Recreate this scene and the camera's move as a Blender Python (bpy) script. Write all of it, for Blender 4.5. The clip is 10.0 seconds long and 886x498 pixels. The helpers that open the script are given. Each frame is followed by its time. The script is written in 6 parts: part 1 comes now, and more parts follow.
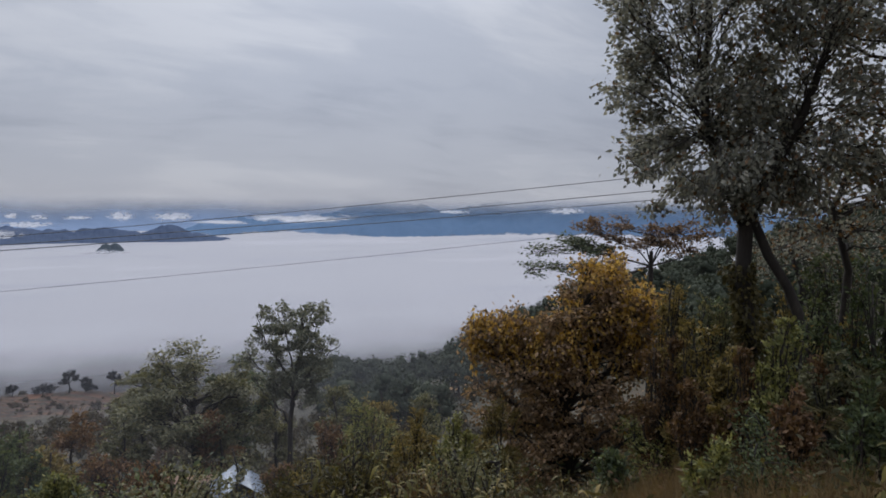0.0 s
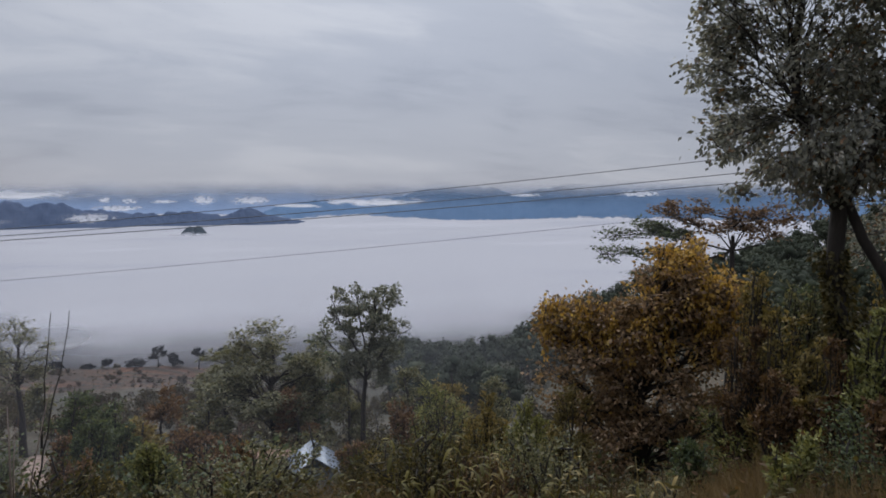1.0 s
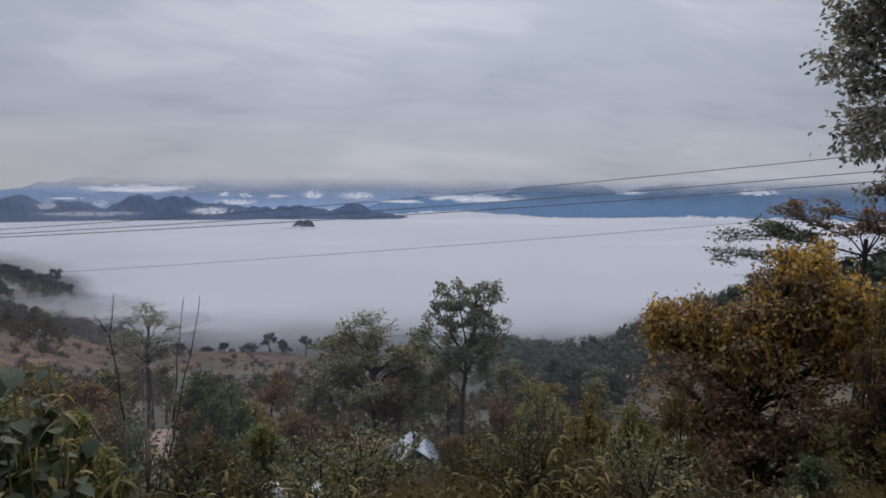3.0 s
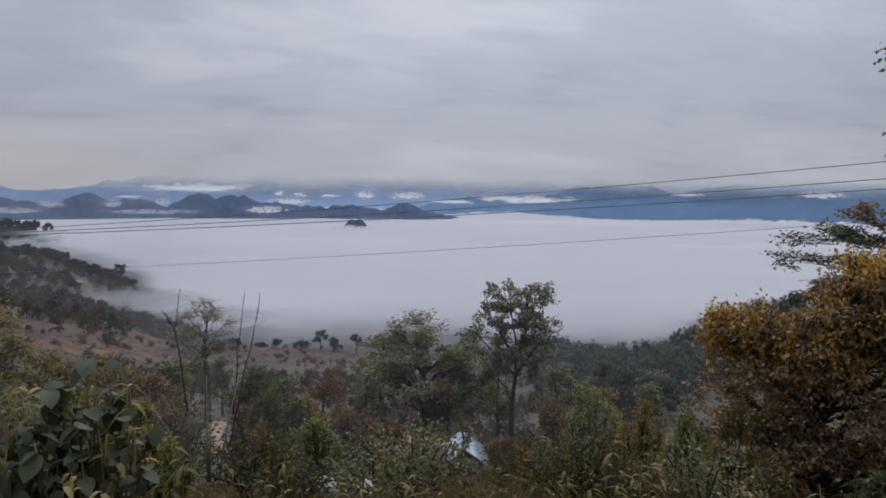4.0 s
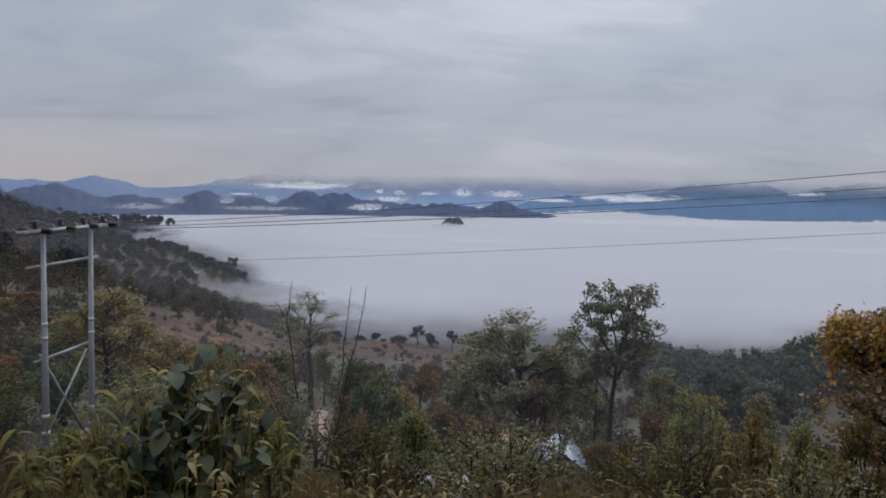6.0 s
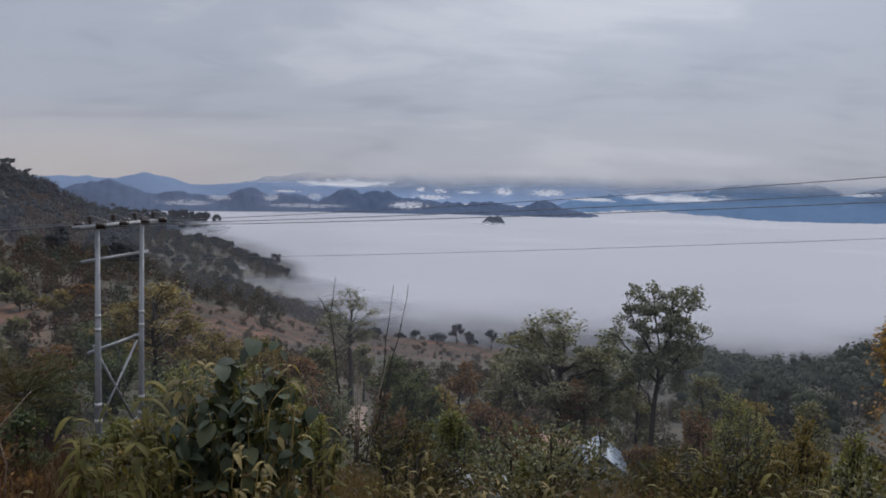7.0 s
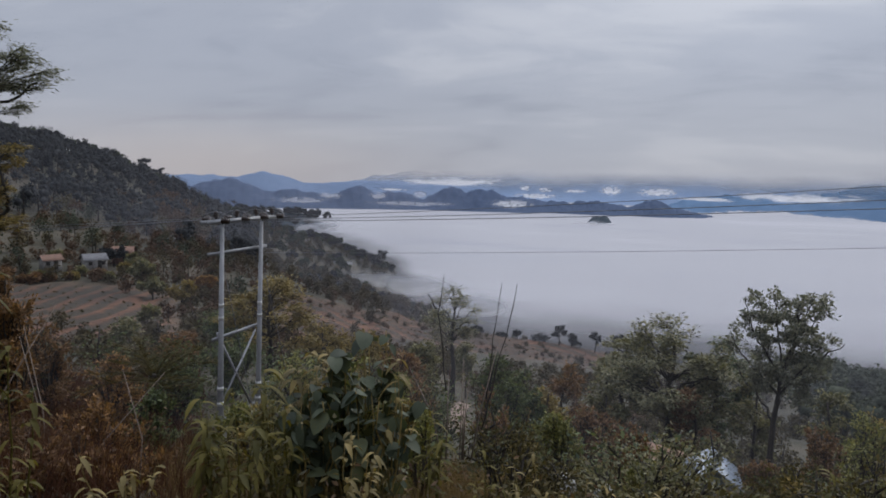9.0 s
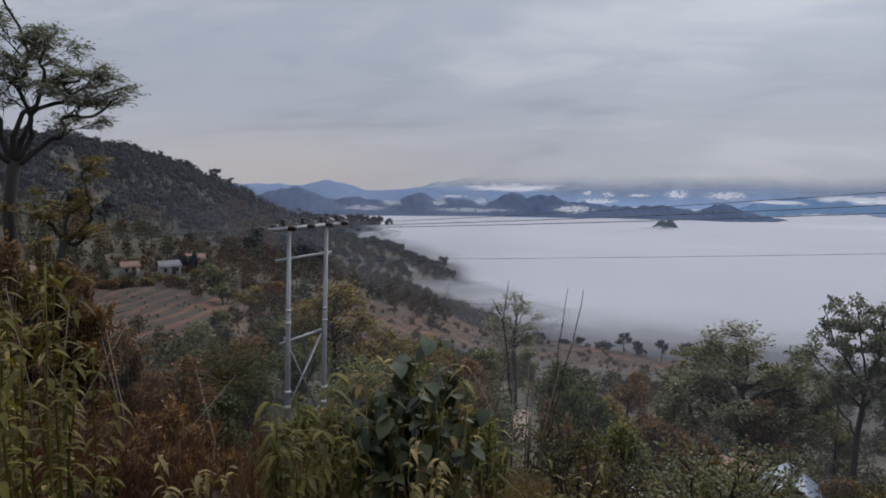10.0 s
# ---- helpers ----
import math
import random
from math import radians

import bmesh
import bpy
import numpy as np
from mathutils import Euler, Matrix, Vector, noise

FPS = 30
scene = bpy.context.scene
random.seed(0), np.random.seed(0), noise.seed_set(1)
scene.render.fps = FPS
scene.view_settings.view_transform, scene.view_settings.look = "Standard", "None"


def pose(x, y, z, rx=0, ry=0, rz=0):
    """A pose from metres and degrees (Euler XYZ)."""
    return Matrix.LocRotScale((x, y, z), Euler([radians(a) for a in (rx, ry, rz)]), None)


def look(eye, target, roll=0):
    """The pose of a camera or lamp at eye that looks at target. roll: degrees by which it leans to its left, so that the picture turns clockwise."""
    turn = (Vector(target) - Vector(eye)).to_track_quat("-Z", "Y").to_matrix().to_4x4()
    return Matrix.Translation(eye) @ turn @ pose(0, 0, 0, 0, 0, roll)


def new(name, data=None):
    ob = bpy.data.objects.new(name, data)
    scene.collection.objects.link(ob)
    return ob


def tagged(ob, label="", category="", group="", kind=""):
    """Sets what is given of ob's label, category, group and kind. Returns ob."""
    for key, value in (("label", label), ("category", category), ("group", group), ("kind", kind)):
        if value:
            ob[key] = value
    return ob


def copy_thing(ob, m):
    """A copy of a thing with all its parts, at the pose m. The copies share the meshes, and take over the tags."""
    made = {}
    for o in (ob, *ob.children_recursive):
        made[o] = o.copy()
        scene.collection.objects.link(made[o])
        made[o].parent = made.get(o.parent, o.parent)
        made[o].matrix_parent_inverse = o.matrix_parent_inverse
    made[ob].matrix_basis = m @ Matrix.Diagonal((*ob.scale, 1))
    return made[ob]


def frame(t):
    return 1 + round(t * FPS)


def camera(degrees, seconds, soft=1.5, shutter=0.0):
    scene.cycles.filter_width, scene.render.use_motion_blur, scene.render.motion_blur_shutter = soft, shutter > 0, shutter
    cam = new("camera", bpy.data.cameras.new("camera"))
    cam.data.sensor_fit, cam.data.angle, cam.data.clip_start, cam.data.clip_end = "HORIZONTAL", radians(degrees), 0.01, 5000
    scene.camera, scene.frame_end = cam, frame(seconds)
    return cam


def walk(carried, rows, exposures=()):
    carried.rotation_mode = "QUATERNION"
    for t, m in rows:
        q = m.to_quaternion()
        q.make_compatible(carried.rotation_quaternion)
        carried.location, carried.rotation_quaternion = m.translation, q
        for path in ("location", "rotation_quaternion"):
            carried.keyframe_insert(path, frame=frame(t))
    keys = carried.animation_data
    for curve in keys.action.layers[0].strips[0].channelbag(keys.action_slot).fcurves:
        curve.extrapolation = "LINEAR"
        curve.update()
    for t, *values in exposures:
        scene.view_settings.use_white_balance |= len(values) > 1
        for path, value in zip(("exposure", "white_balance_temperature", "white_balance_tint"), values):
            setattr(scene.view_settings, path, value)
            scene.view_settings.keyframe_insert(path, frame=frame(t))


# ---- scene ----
# ---- camera ----
cam = camera(68.4, 10.0, soft=1.75)
ROWS = [
    (0.0, -0.000, 0.000, 1.600, 86.39, -0.38, -31.56),
    (0.5, -0.011, 0.017, 1.622, 85.62, -0.32, -28.65),
    (1.0, -0.032, 0.045, 1.622, 84.89, -0.14, -25.43),
    (1.5, -0.050, 0.060, 1.624, 84.50, -0.13, -23.12),
    (2.0, -0.068, 0.066, 1.622, 84.39, -0.14, -21.14),
    (2.5, -0.098, 0.072, 1.622, 84.44, -0.37, -18.84),
    (4.0, -0.207, 0.091, 1.613, 84.53, -0.89, -12.11),
    (4.5, -0.233, 0.097, 1.607, 84.43, -1.04, -9.87),
    (5.0, -0.256, 0.098, 1.604, 84.59, -1.05, -7.70),
    (5.5, -0.276, 0.093, 1.606, 84.40, -0.94, -5.48),
    (7.0, -0.324, 0.106, 1.604, 84.04, -1.28, 0.00),
    (7.5, -0.344, 0.116, 1.598, 83.85, -1.40, 2.14),
    (8.0, -0.363, 0.124, 1.600, 83.66, -1.67, 4.37),
    (8.5, -0.389, 0.144, 1.592, 83.53, -1.48, 6.92),
    (9.0, -0.412, 0.158, 1.588, 83.72, -1.31, 9.09),
    (9.5, -0.437, 0.172, 1.583, 83.90, -1.02, 11.53),
    (10.0, -0.466, 0.191, 1.572, 84.18, -0.54, 14.37),
]
walk(cam, [(t, pose(x, y, z, rx, ry, rz)) for t, x, y, z, rx, ry, rz in ROWS])
EYE = 1.6

# ---- sky and sun ----
SUN_BEARING, SUN_HEIGHT = radians(-20), radians(38)
sun_way = Vector((-math.sin(SUN_BEARING) * math.cos(SUN_HEIGHT), math.cos(SUN_BEARING) * math.cos(SUN_HEIGHT), math.sin(SUN_HEIGHT)))


class Graph:
    """Short hand for building node trees."""

    def __init__(self, tree):
        self.tree = tree

    def add(self, kind, ins=(), **props):
        n = self.tree.nodes.new(kind)
        for k, v in props.items():
            setattr(n, k, v)
        for k, v in dict(ins).items():
            if isinstance(v, bpy.types.NodeSocket):
                self.tree.links.new(v, n.inputs[k])
            else:
                n.inputs[k].default_value = v
        return n

    def math(self, op, a, b=0.0, c=0.0, clamp=False):
        return self.add("ShaderNodeMath", {0: a, 1: b, 2: c}, operation=op, use_clamp=clamp).outputs[0]

    def ramp(self, fac, stops, ease="LINEAR"):
        n = self.add("ShaderNodeValToRGB", {0: fac})
        n.color_ramp.interpolation = ease
        e = n.color_ramp.elements
        while len(e) < len(stops):
            e.new(0.5)
        for el, (p, c) in zip(e, stops):
            el.position = p
            el.color = (*c, 1) if len(c) == 3 else c
        return n.outputs[0]

    def mix(self, fac, a, b, blend="MIX"):
        return self.add("ShaderNodeMix", {0: fac, 6: a, 7: b}, data_type="RGBA", blend_type=blend).outputs[2]

    def noise(self, vec, scale, detail=4.0, rough=0.55):
        return self.add("ShaderNodeTexNoise", {"Vector": vec, "Scale": scale, "Detail": detail, "Roughness": rough}).outputs[0]


def make_sky():
    world = bpy.data.worlds.new("sky")
    scene.world = world
    world.use_nodes = True
    g = Graph(world.node_tree)
    world.node_tree.nodes.clear()
    way = g.add("ShaderNodeTexCoord").outputs["Generated"]
    xyz = g.add("ShaderNodeSeparateXYZ", {0: way})
    up = g.math("MAXIMUM", xyz.outputs[2], 0.0)
    # the cloud deck as a level sheet overhead, so that its streaks crowd towards the horizon
    deck = g.math("ADD", up, 0.20)
    u = g.math("DIVIDE", xyz.outputs[0], deck)
    v = g.math("DIVIDE", xyz.outputs[1], deck)
    flat = g.add("ShaderNodeCombineXYZ", {0: g.math("MULTIPLY", u, 0.55), 1: v, 2: 0.0}).outputs[0]
    swirl = g.add("ShaderNodeTexNoise", {"Vector": flat, "Scale": 0.8, "Detail": 3.0}).outputs["Color"]
    swirl = g.add("ShaderNodeVectorMath", {0: swirl, 1: (0.5, 0.5, 0.5)}, operation="SUBTRACT").outputs[0]
    flat = g.add("ShaderNodeVectorMath", {0: flat, 1: g.add("ShaderNodeVectorMath", {0: swirl, "Scale": 0.9}, operation="SCALE").outputs[0]}, operation="ADD").outputs[0]
    big = g.noise(flat, 0.70, 6.0, 0.55)
    fine = g.noise(flat, 2.6, 8.0, 0.58)
    cloud = g.math("ADD", g.math("MULTIPLY", big, 0.66), g.math("MULTIPLY", fine, 0.34))
    tone = g.ramp(cloud, [(0.37, (0.282, 0.313, 0.394)), (0.49, (0.362, 0.394, 0.476)), (0.60, (0.455, 0.482, 0.555))], "EASE")
    low = g.ramp(up, [(0.0, (1, 1, 1)), (0.07, (0.75, 0.75, 0.75)), (0.20, (0, 0, 0))], "EASE")
    tone = g.mix(g.math("MULTIPLY", low, 0.42), tone, (0.405, 0.418, 0.475, 1))
    dawn = g.add("ShaderNodeVectorMath", {0: way, 1: (-math.sin(radians(30)), math.cos(radians(30)), 0.06)}, operation="DOT_PRODUCT").outputs["Value"]
    dawn = g.math("MULTIPLY", g.math("POWER", g.math("MAXIMUM", dawn, 0.0), 22.0), g.ramp(up, [(0.0, (1, 1, 1)), (0.11, (0, 0, 0))], "EASE"), clamp=True)
    tone = g.mix(g.math("MULTIPLY", dawn, 0.65), tone, (0.50, 0.455, 0.45, 1))
    dot = g.add("ShaderNodeVectorMath", {0: way, 1: tuple(sun_way)}, operation="DOT_PRODUCT").outputs["Value"]
    glow = g.math("POWER", g.math("MAXIMUM", dot, 0.0), 9.0)
    tone = g.mix(1.0, tone, g.ramp(glow, [(0.0, (0.97, 0.97, 0.97)), (1.0, (1.7, 1.7, 1.66))]), "MULTIPLY")
    east = g.add("ShaderNodeVectorMath", {0: way, 1: (-math.sin(radians(38)) * 0.92, math.cos(radians(38)) * 0.92, 0.39)}, operation="DOT_PRODUCT").outputs["Value"]
    tone = g.mix(1.0, tone, g.ramp(g.math("POWER", g.math("MAXIMUM", east, 0.0), 8.0), [(0.0, (1, 1, 1)), (1.0, (1.13, 1.13, 1.125))]), "MULTIPLY")
    # an overcast sky is brightest overhead
    zenith = g.add("ShaderNodeMapRange", {0: up, 1: 0.28, 2: 1.0, 3: 1.0, 4: 3.0}).outputs[0]
    tone = g.add("ShaderNodeVectorMath", {0: tone, "Scale": zenith}, operation="SCALE").outputs[0]
    over = g.add("ShaderNodeBackground", {0: tone, 1: 1.0})
    sky = g.add("ShaderNodeTexSky", sky_type="NISHITA", sun_disc=False, sun_elevation=SUN_HEIGHT, sun_rotation=-SUN_BEARING)
    clear = g.add("ShaderNodeBackground", {0: sky.outputs[0], 1: 0.06})
    both = g.add("ShaderNodeMixShader", {0: 0.96, 1: clear.outputs[0], 2: over.outputs[0]})
    out = g.add("ShaderNodeOutputWorld")
    world.node_tree.links.new(both.outputs[0], out.inputs[0])


make_sky()
sun = new("sun", bpy.data.lights.new("sun", "SUN"))
sun.data.energy, sun.data.angle, sun.data.color = 1.5, radians(40), (1.0, 0.96, 0.9)
sun.matrix_world = look(sun_way * 100, (0, 0, 0))

# ---- materials ----


def shader(name):
    m = bpy.data.materials.new(name)
    m.use_nodes = True
    m.node_tree.nodes.clear()
    g = Graph(m.node_tree)
    out = g.add("ShaderNodeOutputMaterial")
    return m, g, out


def finish(g, out, surface):
    g.tree.links.new(surface, out.inputs[0])


def foliage(name, dark, mid, light, thin=0.3, rough=0.6, gain=2.2, warm=(1.22, 1.0, 0.86), patches=0.7, share=0.4, through_tint=(1.25, 1.15, 0.6, 1)):
    """Leaves: each one a tone of its own, patches of other tone over the crown, some light let through."""
    dark, mid, light = [tuple(c * gain * w for c, w in zip(k, warm)) for k in (dark, mid, light)]
    m, g, out = shader(name)
    geo = g.add("ShaderNodeNewGeometry")
    patch = g.noise(geo.outputs["Position"], patches, 3.0)
    fac = g.math("ADD", g.math("MULTIPLY", geo.outputs["Random Per Island"], 1 - share), g.math("MULTIPLY", patch, share))
    col = g.ramp(fac, [(0.15, dark), (0.5, mid), (0.85, light)])
    p = g.add("ShaderNodeBsdfPrincipled", {"Base Color": col, "Roughness": rough, "Specular IOR Level": 0.2})
    t = g.add("ShaderNodeBsdfTranslucent", {0: g.mix(1.0, col, through_tint, "MULTIPLY")})
    mx = g.add("ShaderNodeMixShader", {0: thin, 1: p.outputs[0], 2: t.outputs[0]})
    finish(g, out, mx.outputs[0])
    return m


def solid(name, stops, scale=3.0, rough=0.8, metal=0.0, bump=0.2, stretch=(1, 1, 1), detail=6.0):
    """A weathered surface: two sizes of noise through a colour ramp, with relief."""
    m, g, out = shader(name)
    geo = g.add("ShaderNodeNewGeometry")
    pos = g.add("ShaderNodeVectorMath", {0: geo.outputs["Position"], 1: stretch}, operation="MULTIPLY").outputs[0]
    a, b = g.noise(pos, scale, detail), g.noise(pos, scale * 7.3, 4.0)
    fac = g.math("ADD", g.math("MULTIPLY", a, 0.65), g.math("MULTIPLY", b, 0.35))
    col = g.ramp(fac, stops)
    bm = g.add("ShaderNodeBump", {"Strength": bump, "Height": fac, "Distance": 0.05})
    p = g.add("ShaderNodeBsdfPrincipled", {"Base Color": col, "Roughness": rough, "Metallic": metal, "Normal": bm.outputs[0]})
    finish(g, out, p.outputs[0])
    return m


BARK = solid("bark", [(0.3, (0.014, 0.011, 0.009)), (0.55, (0.032, 0.025, 0.020)), (0.75, (0.066, 0.053, 0.043))], 4.0, 0.9, bump=0.6, stretch=(1, 1, 0.25))
GREY_BARK = solid("grey_bark", [(0.3, (0.016, 0.014, 0.013)), (0.55, (0.034, 0.030, 0.028)), (0.75, (0.070, 0.063, 0.058))], 5.0, 0.9, bump=0.7, stretch=(1, 1, 0.3))
PALE_BARK = solid("pale_bark", [(0.3, (0.10, 0.075, 0.058)), (0.7, (0.26, 0.20, 0.16))], 5.0, 0.85, bump=0.4, stretch=(1, 1, 0.25))
STEEL = solid("galvanised_steel", [(0.3, (0.20, 0.205, 0.215)), (0.7, (0.34, 0.345, 0.36))], 3.0, 0.55, 0.35, 0.1)
BAND = solid("joint_band", [(0.3, (0.45, 0.45, 0.45)), (0.7, (0.6, 0.6, 0.6))], 8.0, 0.5, 0.2, 0.1)
PORCELAIN = solid("brown_porcelain", [(0.3, (0.022, 0.016, 0.014)), (0.7, (0.05, 0.032, 0.026))], 9.0, 0.25, 0, 0.05)
CABLE = solid("cable", [(0.3, (0.10, 0.10, 0.105)), (0.7, (0.17, 0.17, 0.175))], 9.0, 0.5, 0.3, 0.0)

LEAF_BIG = foliage("big_tree_leaf", (0.019, 0.020, 0.016), (0.040, 0.041, 0.030), (0.078, 0.075, 0.055), 0.5, 0.45, gain=4.9, warm=(1.03, 1.0, 1.12), through_tint=(1.05, 1.05, 0.9, 1))
LEAF_RUST = foliage("rusty_leaf", (0.030, 0.022, 0.015), (0.058, 0.042, 0.028), (0.100, 0.073, 0.047))
LEAF_GOLD = foliage("golden_vine_leaf", (0.12, 0.070, 0.022), (0.29, 0.185, 0.052), (0.46, 0.34, 0.13), 0.4, gain=1.5, warm=(1.06, 1.03, 0.95))
LEAF_BROWN = foliage("brown_vine_leaf", (0.034, 0.026, 0.017), (0.075, 0.054, 0.032), (0.14, 0.096, 0.048))
LEAF_DARK = foliage("dark_green_leaf", (0.013, 0.020, 0.013), (0.030, 0.042, 0.024), (0.062, 0.078, 0.04), gain=2.4, warm=(1.1, 1.0, 0.92))
LEAF_GREEN = foliage("mid_green_leaf", (0.024, 0.033, 0.016), (0.058, 0.074, 0.034), (0.112, 0.128, 0.056), gain=2.5)
LEAF_OLIVE = foliage("olive_leaf", (0.034, 0.034, 0.017), (0.070, 0.068, 0.032), (0.128, 0.116, 0.052))
LEAF_GREY = foliage("dull_grey_green_leaf", (0.027, 0.031, 0.020), (0.056, 0.060, 0.038), (0.106, 0.106, 0.068), gain=2.5, warm=(1.08, 1.0, 0.93))
LEAF_PALE = foliage("pale_grey_leaf", (0.024, 0.027, 0.021), (0.050, 0.053, 0.040), (0.095, 0.096, 0.074), 0.45, 0.45, gain=3.2, warm=(1.03, 1.0, 1.02), through_tint=(1.1, 1.1, 0.8, 1))
LEAF_LIME = foliage("yellow_green_leaf", (0.074, 0.072, 0.020), (0.148, 0.134, 0.034), (0.25, 0.215, 0.060), 0.35, gain=0.68, warm=(1.04, 1.0, 0.9))
# bluish: haze over the far trees is put into this leaf colour
LEAF_FAR = foliage("far_tree_leaf", (0.022, 0.026, 0.026), (0.028, 0.032, 0.032), (0.040, 0.043, 0.038), 0.05, 0.9, gain=1.2, warm=(1.04, 1.0, 1.08), patches=0.13, share=0.92)
LEAF_SPUR = foliage("spur_tree_leaf", (0.019, 0.025, 0.018), (0.032, 0.040, 0.027), (0.056, 0.064, 0.040), 0.1, 0.9, gain=1.6, warm=(1.04, 1.0, 0.98), patches=0.13, share=0.9)
LEAF_SHOULDER = foliage("shoulder_tree_leaf", (0.020, 0.021, 0.015), (0.034, 0.034, 0.022), (0.060, 0.053, 0.031), 0.15, 0.9, gain=1.5, patches=0.13, share=0.88)
FAR_BROWN = foliage("far_brown_leaf", (0.032, 0.024, 0.018), (0.052, 0.039, 0.027), (0.080, 0.058, 0.038), 0.1, 0.9, gain=1.35, patches=0.15, share=0.86)
FAR_OLIVE = foliage("far_olive_leaf", (0.028, 0.028, 0.017), (0.045, 0.045, 0.026), (0.072, 0.068, 0.038), 0.1, 0.9, gain=1.35, patches=0.15, share=0.86)
WEED_GREEN = foliage("low_weed_leaf", (0.016, 0.018, 0.010), (0.034, 0.036, 0.019), (0.075, 0.074, 0.034), gain=1.6)
WEED_BROWN = foliage("dying_weed_leaf", (0.022, 0.016, 0.011), (0.043, 0.032, 0.021), (0.080, 0.060, 0.038), gain=2.0)
VINE_DARK = foliage("withered_vine_leaf", (0.034, 0.028, 0.021), (0.072, 0.055, 0.038), (0.14, 0.104, 0.068), gain=3.2, warm=(1.12, 1.0, 0.92))
DRY = foliage("dry_grass", (0.085, 0.060, 0.034), (0.17, 0.125, 0.07), (0.28, 0.22, 0.125), 0.25, gain=0.85, warm=(1.08, 1.0, 0.92))
RED_DRY = foliage("red_dry_brush", (0.060, 0.030, 0.022), (0.115, 0.060, 0.042), (0.17, 0.10, 0.07), 0.2, gain=0.5)


def make_ground():
    m, g, out = shader("hillside_earth")
    pos = g.add("ShaderNodeNewGeometry").outputs["Position"]
    nrm = g.add("ShaderNodeNewGeometry").outputs["Normal"]
    a, b, c = g.noise(pos, 0.035, 5.0), g.noise(pos, 0.4, 6.0), g.noise(pos, 4.0, 5.0)
    fac = g.math("ADD", g.math("MULTIPLY", a, 0.55), g.math("ADD", g.math("MULTIPLY", b, 0.3), g.math("MULTIPLY", c, 0.15)))
    scrub = g.ramp(fac, [(0.38, (0.026, 0.026, 0.015)), (0.50, (0.048, 0.042, 0.025)), (0.62, (0.085, 0.064, 0.040))])
    field = g.add("ShaderNodeAttribute", attribute_name="field").outputs["Fac"]
    soil = g.ramp(fac, [(0.38, (0.046, 0.018, 0.007)), (0.47, (0.082, 0.032, 0.012)), (0.54, (0.120, 0.049, 0.020)), (0.64, (0.200, 0.095, 0.046))])
    grass = g.ramp(fac, [(0.38, (0.017, 0.012, 0.006)), (0.62, (0.042, 0.028, 0.013))])
    bank = g.add("ShaderNodeAttribute", attribute_name="bank").outputs["Fac"]
    col = g.mix(bank, g.mix(field, scrub, soil), grass)
    bm = g.add("ShaderNodeBump", {"Strength": 0.5, "Height": fac, "Distance": 0.4})
    p = g.add("ShaderNodeBsdfPrincipled", {"Base Color": col, "Roughness": 0.95, "Normal": bm.outputs[0]})
    finish(g, out, p.outputs[0])
    return m


EARTH = make_ground()


def make_distance(name, low, high, fade_from=None, fade_to=None, scale=0.01):
    """Far wooded slopes in colours that hold the blue of the haze; the tops may fade to transparent, lost in the cloud.
    """
    m, g, out = shader(name)
    pos = g.add("ShaderNodeNewGeometry").outputs["Position"]
    fac = g.math("ADD", g.math("MULTIPLY", g.noise(pos, scale, 6.0), 0.6), g.math("MULTIPLY", g.noise(pos, scale * 8, 4.0), 0.4))
    col = g.ramp(fac, [(0.35, low), (0.65, high)])
    p = g.add("ShaderNodeBsdfDiffuse", {0: col})
    s = p.outputs[0]
    if fade_to:
        z = g.add("ShaderNodeSeparateXYZ", {0: pos}).outputs[2]
        wave = g.math("MULTIPLY", g.math("SUBTRACT", g.noise(pos, 0.003, 2.0), 0.5), (fade_to - fade_from) * 0.5)
        t = g.add("ShaderNodeMapRange", {0: g.math("ADD", z, wave), 1: fade_from, 2: fade_to, 3: 0.0, 4: 1.0}, interpolation_type="SMOOTHSTEP")
        s = g.add("ShaderNodeMixShader", {0: t.outputs[0], 1: s, 2: g.add("ShaderNodeBsdfTransparent").outputs[0]}).outputs[0]
    finish(g, out, s)
    return m


